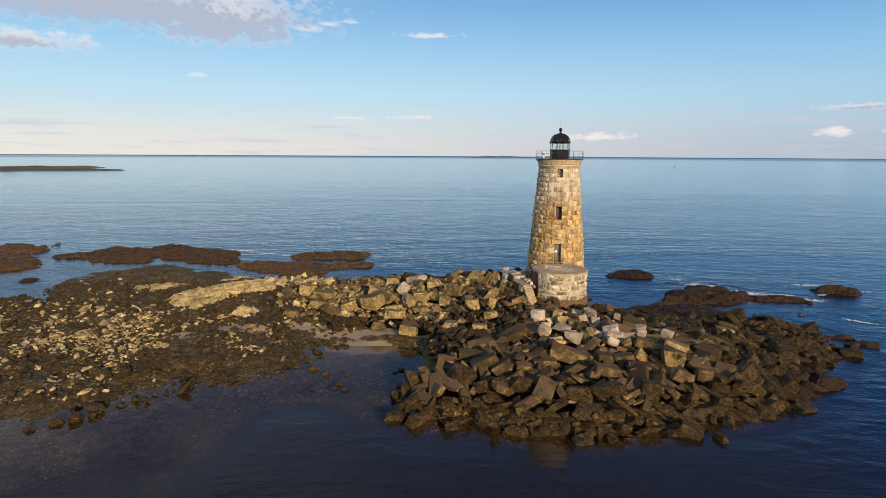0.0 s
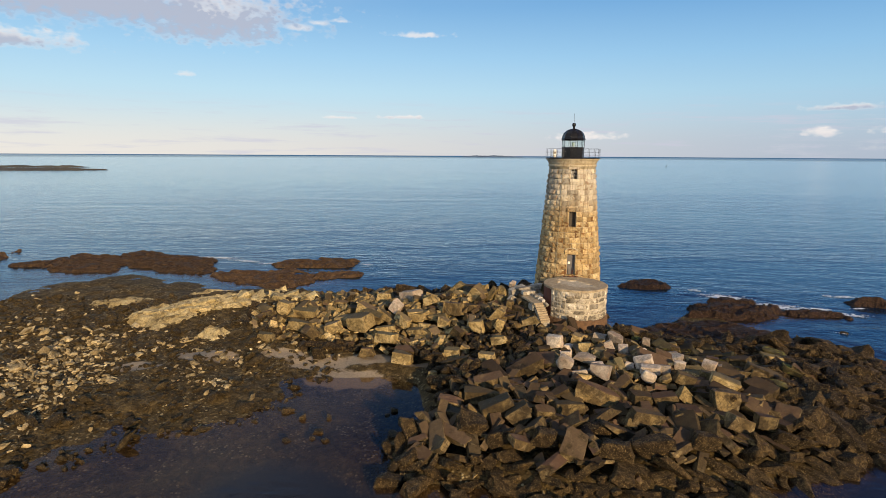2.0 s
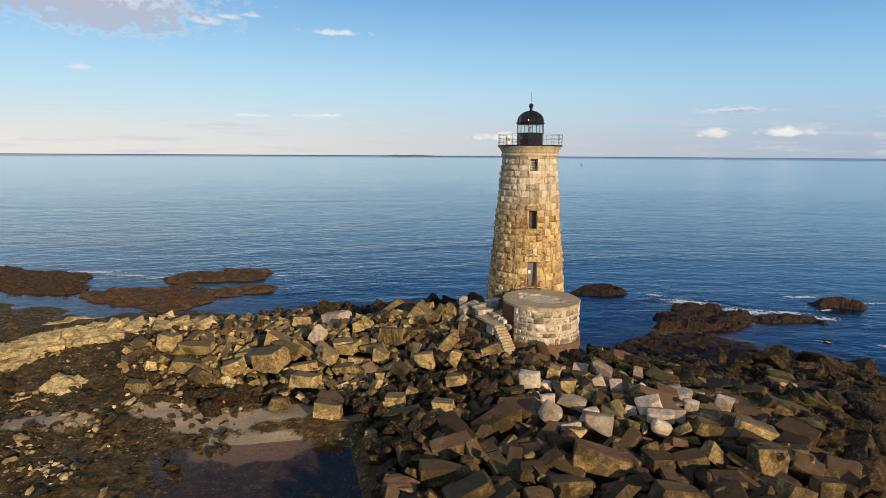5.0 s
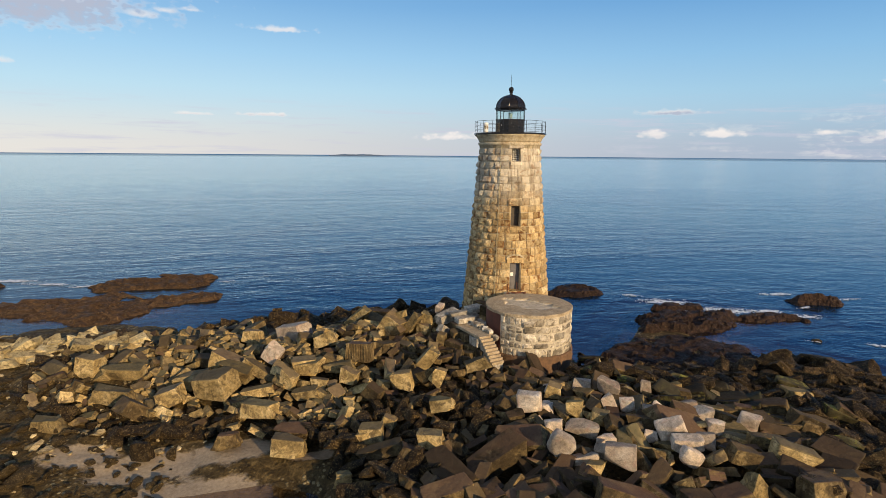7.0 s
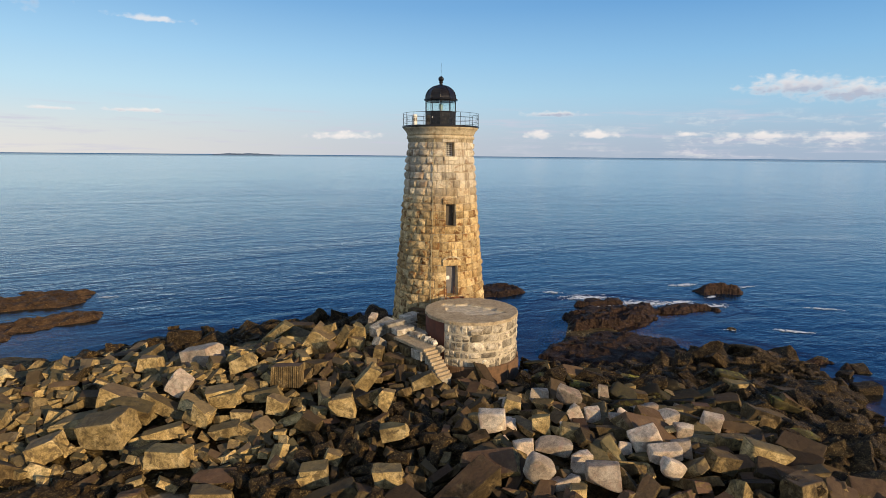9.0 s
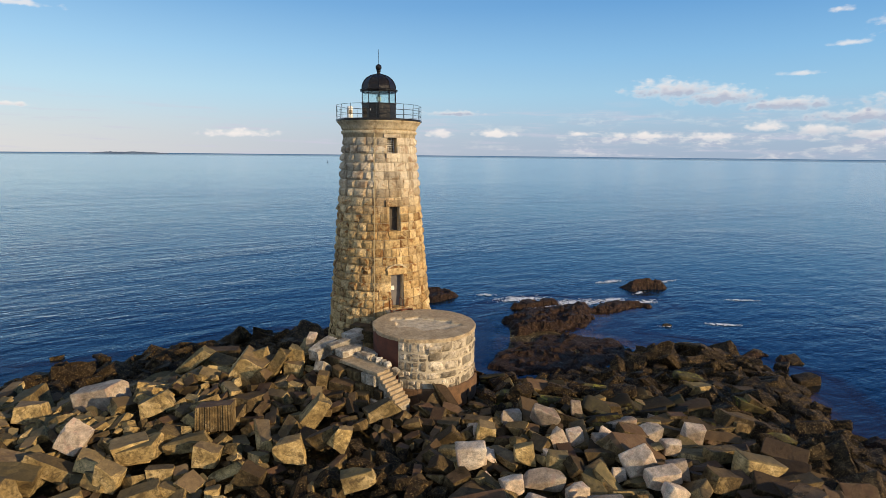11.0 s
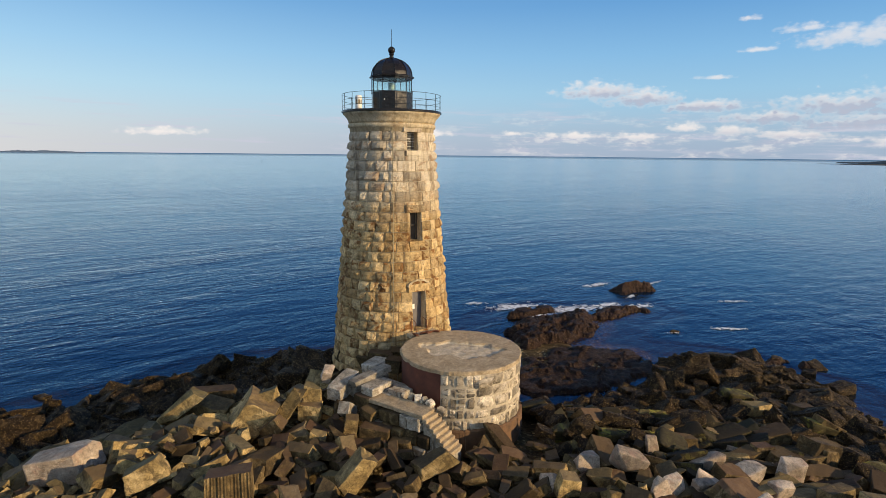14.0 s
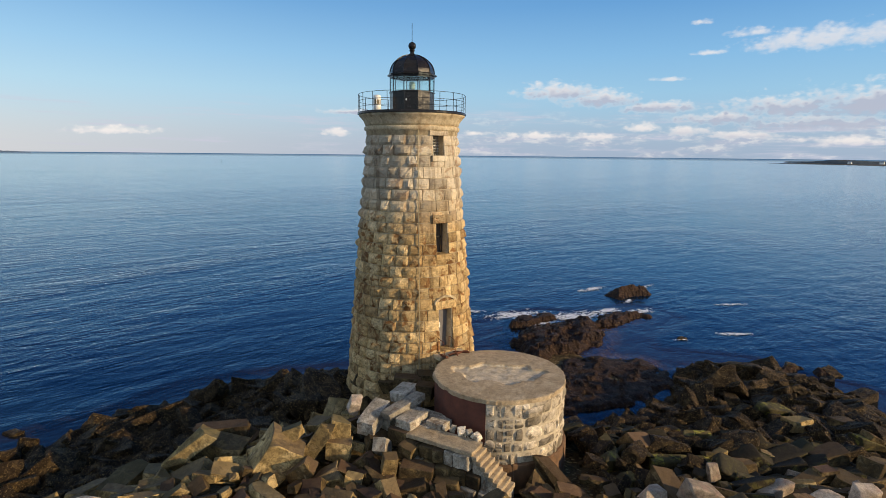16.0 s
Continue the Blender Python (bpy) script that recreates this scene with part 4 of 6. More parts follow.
def drum_stone(corners, out, rng, tip=0.0):
    """One rubble stone of the round wall: four (metres along, height) corners, a rough bulging face and sunk sides."""
    bm = bmesh.new()
    nu, nv = 6, 4
    (au, av), (bu, bv), (cu, cv), (du, dv) = corners
    lean, turn = rng.uniform(-0.05, 0.05), rng.uniform(-0.05, 0.05)
    seed = rng.uniform(0, 50)
    grid = []
    for j in range(nv + 1):
        row = []
        for i in range(nu + 1):
            u, v = i / nu, j / nv
            p = (au * (1 - u) + bu * u) * (1 - v) + (du * (1 - u) + cu * u) * v
            q = (av * (1 - u) + bv * u) * (1 - v) + (dv * (1 - u) + cv * u) * v
            n = noise.noise((p * 3.1, q * 3.1, seed))
            edge = i in (0, nu) or j in (0, nv)
            if edge:
                p, q = p + 0.08 * noise.noise((p * 4, q * 4, seed + 9)), q + 0.05 * noise.noise((p * 4, q * 4, seed + 19))
            lift = (-0.012 if edge else out + 0.05 * n + lean * (u - 0.5) + turn * (v - 0.5)) + tip * (v - 0.3)
            row.append(bm.verts.new(drum_point(211 + math.degrees(p / DR), DR + lift, q)))
        grid.append(row)
    for j in range(nv):
        for i in range(nu):
            bm.faces.new((grid[j][i], grid[j][i + 1], grid[j + 1][i + 1], grid[j + 1][i]))
    rim = grid[0] + [grid[j][nu] for j in range(1, nv + 1)] + grid[nv][-2::-1] + [grid[j][0] for j in range(nv - 1, 0, -1)]
    back = [bm.verts.new((DX + (v.co.x - DX) * 0.93, DY + (v.co.y - DY) * 0.93, v.co.z)) for v in rim]
    for i in range(len(rim)):
        j = (i + 1) % len(rim)
        bm.faces.new((rim[j], rim[i], back[i], back[j]))
    return bm


def build_drum_stones():
    """Roughly coursed rubble, with small stones packed in where the courses do not meet."""
    rng = random.Random(15)
    wide, z = radians(274) * DR, 3.2
    marks = [z]
    while z < DTOP - 0.75:
        z += rng.uniform(0.46, 0.72)
        marks.append(z)
    marks[-1] = DTOP - 0.2
    wave = [[(0.0 if k in (0, len(marks) - 1) else 0.09) * noise.noise((i * 0.63, k * 5.1, 3.0)) for i in range(64)] for k in range(len(marks))]

    def level(k, u):
        i = min(int(u * 4), 62)
        return marks[k] + wave[k][i]

    for k in range(len(marks) - 1):
        u = 0.02
        while u < wide - 0.1:
            small = u < 1.6 or rng.random() < 0.25
            ln = rng.uniform(0.3, 0.55) if small else rng.uniform(0.6, 1.3)
            e = u + ln if u + ln < wide - 0.3 else wide - 0.02
            s0, s1 = rng.uniform(-0.06, 0.06), rng.uniform(-0.06, 0.06)
            g = rng.uniform(0.02, 0.045)
            pieces = [(0.0, 1.0)] if not (small and rng.random() < 0.5) else [(0.0, 0.48), (0.48, 1.0)]
            for f0, f1 in pieces:
                za, zb = level(k, u), level(k, e)
                zc, zd = level(k + 1, e), level(k + 1, u)
                c = [(u + g, za + (zd - za) * f0 + g), (e - g, zb + (zc - zb) * f0 + g), (e - g + s1 * f1, zb + (zc - zb) * f1 - g), (u + g + s0 * f1, za + (zd - za) * f1 - g)]
                part("stone", drum_stone(c, rng.uniform(0.015, 0.08), rng), M_RUBBLE, drum)
            u = e
    # one long stone stands out under the rim
    part("stone", drum_stone([(1.72, 5.45), (2.66, 5.52), (2.72, 6.02), (1.66, 5.92)], 0.16, rng, 0.12), M_RUBBLE, drum, "leaning stone that stands out below the rim")


build_drum_stones()
# concrete top with a broken hollow
cap = bmesh.new()


def cap_z(x, y):
    u, v = (x - DX) * 0.73 - (y - DY) * 0.68, (x - DX) * 0.68 + (y - DY) * 0.73
    r = math.hypot(u / 2.15, v / 1.35) + 0.35 * (noise.noise((x * 1.3, y * 1.3, 2.0))) + 0.06 * noise.noise((x * 4, y * 4, 5.0))
    hollow = max(0.0, min(1.0, (1.0 - r) * 7))
    return DTOP - 0.13 * hollow + 0.025 * hollow * noise.noise((x * 2.5, y * 2.5, 1.0)), hollow


cap_faces = {False: [], True: []}
NR, NA = 80, 240
rings = []
for i in range(NR + 1):
    r = (DR + 0.06) * (i / NR)
    ring = []
    for k in range(NA):
        a = 360 * k / NA
        rr = r * (1 + (0.03 * noise.noise((math.cos(radians(a)) * 4, math.sin(radians(a)) * 4, 0.0)) + 0.014 * noise.noise((math.cos(radians(a)) * 17, math.sin(radians(a)) * 17, 3.0)) if i == NR else 0))
        x, y, _ = drum_point(a, rr, 0)
        ring.append((x, y, cap_z(x, y)[0] - (0.03 if i == NR else 0)))
    rings.append(ring)
for hollow, name, mat, label in ((False, "concrete_top", M_CONCRETE, "weathered tan concrete top"), (True, "broken_hollow", M_BROKEN, "pale broken concrete in the hollow")):
    bm = bmesh.new()
    vs = [[bm.verts.new(p) for p in ring] for ring in rings]
    for i in range(NR):
        for k in range(NA):
            q = (vs[i][k], vs[i][(k + 1) % NA], vs[i + 1][(k + 1) % NA], vs[i + 1][k])
            c = sum((v.co for v in q), Vector()) / 4
            if (cap_z(c.x, c.y)[1] > 0.5) == hollow:
                if i == 0:
                    if k % 2 == 0:
                        bm.faces.new((vs[0][k], vs[1][(k + 1) % NA], vs[1][k]))
                    else:
                        bm.faces.new((vs[0][k], vs[1][(k + 1) % NA], vs[1][k]))
                else:
                    bm.faces.new((q[0], q[3], q[2], q[1]))
    if not hollow:
        low = [bm.verts.new((v.co.x, v.co.y, DTOP - 0.21)) for v in vs[NR]]
        inn = [bm.verts.new(drum_point(360 * k / NA, DR - 0.3, DTOP - 0.21)) for k in range(NA)]
        for k in range(NA):
            m = (k + 1) % NA
            bm.faces.new((vs[NR][k], low[k], low[m], vs[NR][m]))
            bm.faces.new((low[k], inn[k], inn[m], low[m]))
    bmesh.ops.delete(bm, geom=[v for v in bm.verts if not v.link_faces], context="VERTS")
    bmesh.ops.recalc_face_normals(bm, faces=bm.faces)
    part(name, bm, mat, drum, label)
M_FOOT = plain("rusty_footing", (0.15, 0.085, 0.045), 0.9, var=0.4, scale=3.0, relief=0.03)
for i in range(7):
    a0, a1 = 205 + 29 * i, 205 + 29 * i + 28.8
    r = DR + 0.17 + 0.015 * math.sin(i * 2.3)
    zt = 3.36 + 0.05 * math.sin(i * 1.7)
    foot = bmesh.new()
    lathe(foot, [(DR - 0.3, 2.0), (r, 2.0), (r + 0.03, 2.7), (r, zt - 0.06), (r - 0.07, zt), (DR - 0.3, zt + 0.03)], 12, (DX, DY), a0, a1)
    for v in foot.verts:
        v.co += noise.noise_vector(v.co * 2.2) * 0.06
    bmesh.ops.recalc_face_normals(foot, faces=foot.faces)
    part("footing_stone", foot, M_FOOT, drum, "rust-brown crumbling footing stone" if i == 0 else "")

# ---- steps ----
SD, SW = Vector((0.30, -0.954, 0)), Vector((0.954, 0.30, 0))        # down the flight, and across it
S0 = Vector((-5.2, -10.15, 0))                                        # outer corner at the top of the flight
ST, SB, SN, SWIDE, SRUN = 4.9, 3.5, 8, 1.05, 1.5
stair = holder("stone_steps", (*S0.xy, 3.0), "worn concrete steps with a landing slab over rough stonework", "steps")
SROT = math.degrees(math.atan2(SW.y, SW.x))


def worn(bm, seed, cuts, amount, scale=3.0):
    """Breaks up the faces and edges of a block so that it looks hewn and weathered."""
    bmesh.ops.subdivide_edges(bm, edges=bm.edges[:], cuts=cuts, use_grid_fill=True)
    for v in bm.verts:
        v.co += noise.noise_vector(v.co * scale + Vector((seed * 7.3, 0, 0))) * amount + noise.noise_vector(v.co * scale * 3 + Vector((0, seed * 3.7, 0))) * amount * 0.5
    return bm


def stair_box(along, across, z, ln, wd, h, bevel=0.02, turn=0.0, lean=0.0):
    c = S0 + SD * along + SW * across
    return box(bmesh.new(), sized(c.x, c.y, z, wd, ln, h, SROT + turn, lean), bevel)


run = SRUN / SN
for i in range(SN):
    top_z = ST - (ST - SB) * (i + 1) / SN
    part("step", worn(stair_box(run * (i + 0.5), SWIDE / 2, top_z - 0.09, run + 0.05, SWIDE - 0.03 * (i % 3), 0.2, 0.02), i, 2, 0.018), M_CONCRETE, stair)
    part("step_bed", worn(stair_box(run * (i + 0.5), SWIDE / 2, (top_z - 0.2 + 2.2) / 2, run - 0.01, SWIDE - 0.1, top_z - 0.2 - 2.2, 0), i + 20, 3, 0.05), M_CREST, stair)
part("landing", worn(stair_box(-1.62, SWIDE / 2, ST - 0.1, 3.24, SWIDE + 0.02, 0.2, 0.025), 40, 8, 0.035, 2.2), M_CONCRETE, stair, "worn concrete landing slab")
rng = random.Random(21)
for row, (z0, z1) in enumerate(((2.6, 3.35), (3.35, 4.05), (4.05, 4.68))):
    along = -3.3 + 0.2 * row
    while along < -0.1 + 0.5 * (2 - row):
        ln = rng.uniform(0.35, 0.8)
        part("wall_stone", worn(stair_box(along + ln / 2, 0.16 - 0.09 * (2 - row) + rng.uniform(-0.1, 0.08), (z0 + z1) / 2 + rng.uniform(-0.05, 0.05), ln * rng.uniform(0.84, 1.0), 0.55, (z1 - z0) * rng.uniform(0.8, 1.0), 0.04, rng.uniform(-8, 8), rng.uniform(-6, 6)), rng.randint(0, 99), 2, 0.05), M_CREST if rng.random() < 0.45 else M_BROWN, stair)
        along += ln
part("wall_core", stair_box(-1.5, 0.62, 3.4, 3.0, 0.6, 2.5, 0), M_MORTAR, stair)
for along, across, z, r in ((-0.35, 1.12, 4.96, 0.3), (-0.75, 1.22, 5.0, 0.24), (-1.1, 1.15, 5.0, 0.3), (-1.55, 1.2, 5.03, 0.22), (0.25, 1.14, 4.75, 0.3), (-1.9, 1.05, 5.05, 0.16)):
    part("rubble_stone", worn(stair_box(along, across, z, r * 1.4, r * 1.1, r, 0.03, along * 50, 20), int(along * 100), 2, 0.06), M_RUBBLE, stair)

# ---- boulders ----


def block_mesh(name, seed, chop=0.35, wobble=0.12, rounding=0.06, segments=1, cuts=1, rough=0.02):
    """A broken granite block about one metre across: a jittered box with corners struck off and worn edges."""
    rng = random.Random(seed)
    bm = bmesh.new()
    bmesh.ops.create_cube(bm, size=1.0)
    for v in bm.verts:
        v.co += Vector([rng.uniform(-wobble, wobble) for _ in range(3)])
    for _ in range(rng.randint(1, 2) if chop < 0.2 else rng.randint(2, 4)):
        d = Vector([rng.choice((-1, 1)) * rng.uniform(0.25, 1) for _ in range(3)]).normalized()
        far = max(v.co.dot(d) for v in bm.verts)
        r = bmesh.ops.bisect_plane(bm, geom=bm.verts[:] + bm.edges[:] + bm.faces[:], plane_co=d * (far - rng.uniform(0.06, chop)), plane_no=d, clear_outer=True)
        cut = [e for e in r["geom_cut"] if isinstance(e, bmesh.types.BMEdge)]
        if cut:
            bmesh.ops.contextual_create(bm, geom=cut)
    bmesh.ops.remove_doubles(bm, verts=bm.verts, dist=0.02)
    bmesh.ops.bevel(bm, geom=bm.edges[:], offset=rounding, segments=segments, affect="EDGES", profile=0.6, clamp_overlap=True)
    bmesh.ops.triangulate(bm, faces=[f for f in bm.faces if len(f.verts) > 4])
    if cuts:
        bmesh.ops.subdivide_edges(bm, edges=[e for e in bm.edges if e.calc_length() > 0.3], cuts=cuts, use_grid_fill=True)
        bmesh.ops.triangulate(bm, faces=bm.faces)
        for v in bm.verts:
            n = noise.noise_vector(v.co * 2.7 + Vector((seed * 3.1, 0, 0)))
            v.co += n * rough + noise.noise_vector(v.co * 7 + Vector((0, seed, 0))) * rough * 0.5
    if segments > 2:
        for _ in range(2):
            bmesh.ops.smooth_vert(bm, verts=bm.verts, factor=0.5, use_axis_x=True, use_axis_y=True, use_axis_z=True)
    bmesh.ops.recalc_face_normals(bm, faces=bm.faces)
    me = bpy.data.meshes.new(name)
    bm.to_mesh(me)
    bm.free()
    return me


def arrays(me):
    v = np.empty(len(me.vertices) * 3)
    me.vertices.foreach_get("co", v)
    return v.reshape(-1, 3), [tuple(p.vertices) for p in me.polygons]


SHARP = [block_mesh("block", 100 + i, 0.14 if i % 4 else 0.3, 0.15, 0.022, 1, 3, 0.035) for i in range(16)]
ROUND = [block_mesh("boulder", 200 + i, 0.36, 0.13, 0.17, 3, 1, 0.07) for i in range(12)]
WORN = [block_mesh("worn", 300 + i, 0.34, 0.17, 0.07, 1, 2, 0.085) for i in range(14)]
for me in ROUND:
    me.polygons.foreach_set("use_smooth", [True] * len(me.polygons))


def grooved_mesh():
    """A split block with a row of drill grooves down its face."""
    bm = bmesh.new()
    n = 14
    edge = []
    for i in range(n):
        for f, y in ((0.05, -0.5), (0.5, -0.475 + 0.012 * math.sin(i * 1.7)), (0.95, -0.495)):
            edge.append((-0.5 + (i + f) / n, y + 0.035 * math.sin(i * 0.9) + 0.012 * math.sin(i * 2.7)))
    edge += [(0.5, 0.45), (-0.48, 0.5)]
    low, high = [bm.verts.new((x, y, -0.5)) for x, y in edge], [bm.verts.new((x * 0.97, y * 0.95, 0.5 + 0.06 * x)) for x, y in edge]
    for k in range(len(edge)):
        m = (k + 1) % len(edge)
        bm.faces.new((low[k], low[m], high[m], high[k]))
    bm.faces.new(high), bm.faces.new(low[::-1])
    me = bpy.data.meshes.new("grooved_block")
    bm.to_mesh(me)
    bm.free()
    return me


GROOVED = [grooved_mesh()]
CUT = [block_mesh("cut", 400 + i, 0.1, 0.035, 0.03, 1, 2, 0.022) for i in range(6)]


def shaped(base, mats):
    out = {}
    for key, mat in mats.items():
        out[key] = []
        for me in base:
            c = me.copy()
            c.materials.clear()
            c.materials.append(mat)
            out[key].append(c)
    return out


SHARP_BY, ROUND_BY, WORN_BY = shaped(SHARP, {"tan": M_TAN, "brown": M_BROWN, "pale": M_PALE}), shaped(ROUND, {"mossy": M_MOSSY, "green": M_ALGAE, "pale": M_PALE, "tan": M_TAN, "brown": M_BROWN}), shaped(WORN, {"weed": M_WEEDY, "shore": M_WET, "brown": M_BROWN, "tan": M_TAN})
GROOVED_BY, CUT_BY = shaped(GROOVED, {"tan": M_BROWN}), shaped(CUT, {"tan": M_TAN, "pale": M_CREST, "brown": M_BROWN})
LABELS = {
    "tan": "angular tan granite block tumbled among the rubble", "brown": "dark brown granite slab with a tawny weathered face",
    "pale": "pale worn granite boulder on the rubble slope", "weed": "wet boulder covered in dark brown rockweed",
    "green": "dark granite slab with bright yellow-green algae",
    "shore": "wet brown shore boulder with patches of rockweed",
    "mossy": "long dark granite slab with yellow-green moss",
}
PLACED = []


def rock(kind, style, i, x, y, z, sx, sy, sz, yaw=0.0, rx=0.0, ry=0.0):
    me = {"sharp": SHARP_BY, "round": ROUND_BY, "worn": WORN_BY, "grooved": GROOVED_BY, "cut": CUT_BY}[style][kind]
    me = me[i % len(me)]
    ob = new({"tan": "granite_block", "brown": "granite_slab", "pale": "pale_boulder", "weed": "weedy_boulder", "shore": "shore_boulder", "green": "mossy_slab", "mossy": "mossy_slab"}[kind], me)
    ob.matrix_world = sized(x, y, z, sx, sy, sz, yaw, rx, ry)
    tagged(ob, "tan granite block with drill grooves down its split face" if style == "grooved" else "grey-tan squared granite block stacked beside the steps" if style == "cut" else LABELS[kind], "rock", "rubble of the island")
    PLACED.append((x, y, max(sx, sy) * 0.5))
    return ob

# the most telling rocks: x, y, z, length, width, height, yaw and two tilts
for i, row in enumerate([
    (-4.47, -18.23, 3.77, 1.18, 0.76, 1.19, -33, 1, -10),
    (0.07, -15.42, 3.24, 1.05, 0.67, 0.67, -24, -9, 8),
    (1.02, -16.9, 3.56, 1.31, 0.84, 1.0, -38, 7, 12),
    (-0.09, -18.98, 3.65, 0.63, 0.4, 0.97, -15, -1, -25),
    (1.13, -18.96, 3.38, 0.78, 0.5, 0.75, -18, 0, 0),
    (3.92, -16.33, 3.11, 0.67, 0.43, 0.74, -23, -7, 0),
    (-2.38, -20.71, 3.25, 1.6, 0.79, 0.76, -26, 5, 14),
    (-3.92, -20.4, 3.3, 0.85, 0.54, 0.75, -22, -9, -10),
    (-4.49, -22.41, 3.45, 1.34, 0.86, 1.15, -20, 2, 25),
    (-1.91, -23.72, 3.36, 1.49, 0.95, 0.92, -31, -9, 5),
]):
    rock("pale", "round", i + 0, *row)
for i, row in enumerate([
    (-1.76, -21.84, 3.06, 0.84, 0.54, 0.62, -18, -1, 0),
    (1.9, -22.09, 3.39, 1.39, 0.89, 0.99, -21, 8, -14),
    (0.74, -21.98, 3.06, 0.71, 0.45, 0.55, -21, 8, 0),
    (5.05, -20.26, 3.13, 1.17, 0.75, 0.91, -29, 6, 6),
    (4.82, -21.69, 3.07, 0.81, 0.52, 0.78, -28, 9, 0),
    (1.45, -24.21, 3.14, 1.13, 0.72, 0.84, -17, -8, 20),
    (3.0, -23.3, 3.35, 0.91, 0.58, 0.72, -35, -6, 0),
    (7.28, -21.23, 2.89, 0.99, 0.63, 0.77, -30, 2, 8),
    (1.85, -23.3, 3.26, 1.5, 0.73, 0.7, -25, 8, -4),
    (2.22, -19.66, 3.24, 0.78, 0.5, 0.7, -18, 10, 0),
]):
    rock("pale", "round", i + 3, *row)
for i, row in enumerate([
    (-2.2, -16.13, 3.35, 1.01, 0.65, 0.87, -30, 2, 10),
    (14.86, -16.84, 1.88, 1.78, 0.76, 0.73, -19, 1, 6),
]):
    rock("tan", "sharp", i + 6, *row)
for i, row in enumerate([
    (-2.11, -19.01, 3.52, 0.93, 0.6, 0.84, -32, -5, 0),
    (-1.21, -20.13, 3.45, 0.86, 0.55, 0.66, -23, 7, 5),
    (6.67, -23.08, 2.76, 1.86, 0.64, 0.62, -15, -1, 6),
    (6.94, -24.8, 2.89, 1.75, 1.12, 1.17, -23, -4, 12),
]):
    rock("tan", "round", i + 9, *row)
for i, row in enumerate([
    (5.48, -27.41, 3.07, 1.47, 0.82, 0.79, -26, -2, 14),
    (10.98, -23.29, 2.18, 1.32, 0.7, 0.68, -22, 9, 10),
]):
    rock("weed", "worn", i + 12, *row)
for i, row in enumerate([
    (0.95, -20.66, 3.21, 1.47, 0.56, 0.54, -22, -7, 6),
    (4.08, -19.8, 3.07, 1.37, 0.8, 0.76, -18, 9, 14),
    (3.98, -24.66, 3.18, 1.35, 0.8, 0.77, -17, 1, 10),
    (11.13, -21.11, 2.32, 1.69, 1.08, 1.06, -21, -6, 22),
    (16.98, -18.56, 1.76, 1.56, 0.87, 0.83, -32, -9, 10),
    (15.19, -20.14, 1.9, 1.83, 1.09, 1.04, -18, 10, 24),
    (10.53, -19.1, 2.39, 1.89, 0.89, 0.86, -36, 6, -10),
    (8.23, -19.59, 2.78, 1.13, 0.6, 0.58, -29, -7, 0),
    (6.15, -16.81, 2.73, 1.18, 0.58, 0.55, -31, 5, 8),
]):
    rock("brown", "sharp", i + 15, *row)
for i, row in enumerate([
    (-15.82, -5.62, 3.88, 1.47, 0.84, 0.81, -18, -9, -22),
    (-16.82, -8.51, 2.95, 2.1, 0.96, 0.92, -21, -3, -10),
    (-21.85, -7.47, 2.51, 2.12, 1.17, 1.13, -17, 10, 12),
    (-23.04, -8.96, 2.29, 2.57, 1.5, 1.44, -26, 10, -10),
    (-19.9, -12.2, 1.88, 2.57, 1.01, 0.97, -31, -8, -4),
    (-21.35, -1.27, 2.94, 1.54, 0.99, 1.05, -24, -9, 0),
    (-14.81, -9.22, 3.04, 1.9, 0.72, 0.7, -24, -7, -8),
    (-18.13, -9.74, 2.52, 1.02, 0.66, 1.27, -38, 7, 20),
    (-13.31, -17.02, 2.09, 1.18, 0.76, 0.82, -17, -2, 0),
    (-10.35, -19.16, 2.59, 1.32, 0.83, 0.8, -27, 0, -4),
]):
    rock("tan", "sharp", i + 18, *row)
for i, row in enumerate([
    (-12.23, -15.85, 2.13, 0.84, 0.53, 0.56, -23, 2, 20),
    (-9.07, -10.62, 3.73, 1.98, 0.9, 0.87, -25, 2, -50),
    (-5.8, -11.84, 3.61, 1.54, 0.76, 0.73, -16, 0, -22),
    (-11.01, -12.83, 3.31, 1.24, 0.79, 1.06, -28, 4, 0),
    (-14.18, -10.55, 2.8, 1.06, 0.68, 0.99, -33, -4, 10),
    (-17.05, -10.92, 2.02, 1.51, 0.67, 0.65, -15, 0, -8),
    (-16.16, -10.11, 2.38, 1.15, 0.65, 0.62, -25, -10, 0),
    (-9.17, -16.44, 3.21, 1.43, 0.72, 0.69, -29, 2, -20),
    (-20.38, -7.26, 2.48, 1.87, 0.8, 0.77, -23, -9, 30),
    (-18.86, -7.8, 2.56, 0.96, 0.62, 0.78, -23, -1, 20),
]):
    rock("tan", "sharp", i + 21, *row)
for i, row in enumerate([
    (-8.91, -13.94, 3.84, 0.77, 0.49, 1.1, -22, 5, 30),
]):
    rock("tan", "sharp", i + 24, *row)
for i, row in enumerate([
    (-13.39, -8.44, 3.78, 1.75, 1.12, 1.25, -24, -9, 0),
]):
    rock("tan", "grooved", i + 27, *row)
for i, row in enumerate([
    (-19.45, -6.45, 3.24, 1.08, 0.69, 1.25, -34, -2, 30),
]):
    rock("pale", "sharp", i + 30, *row)
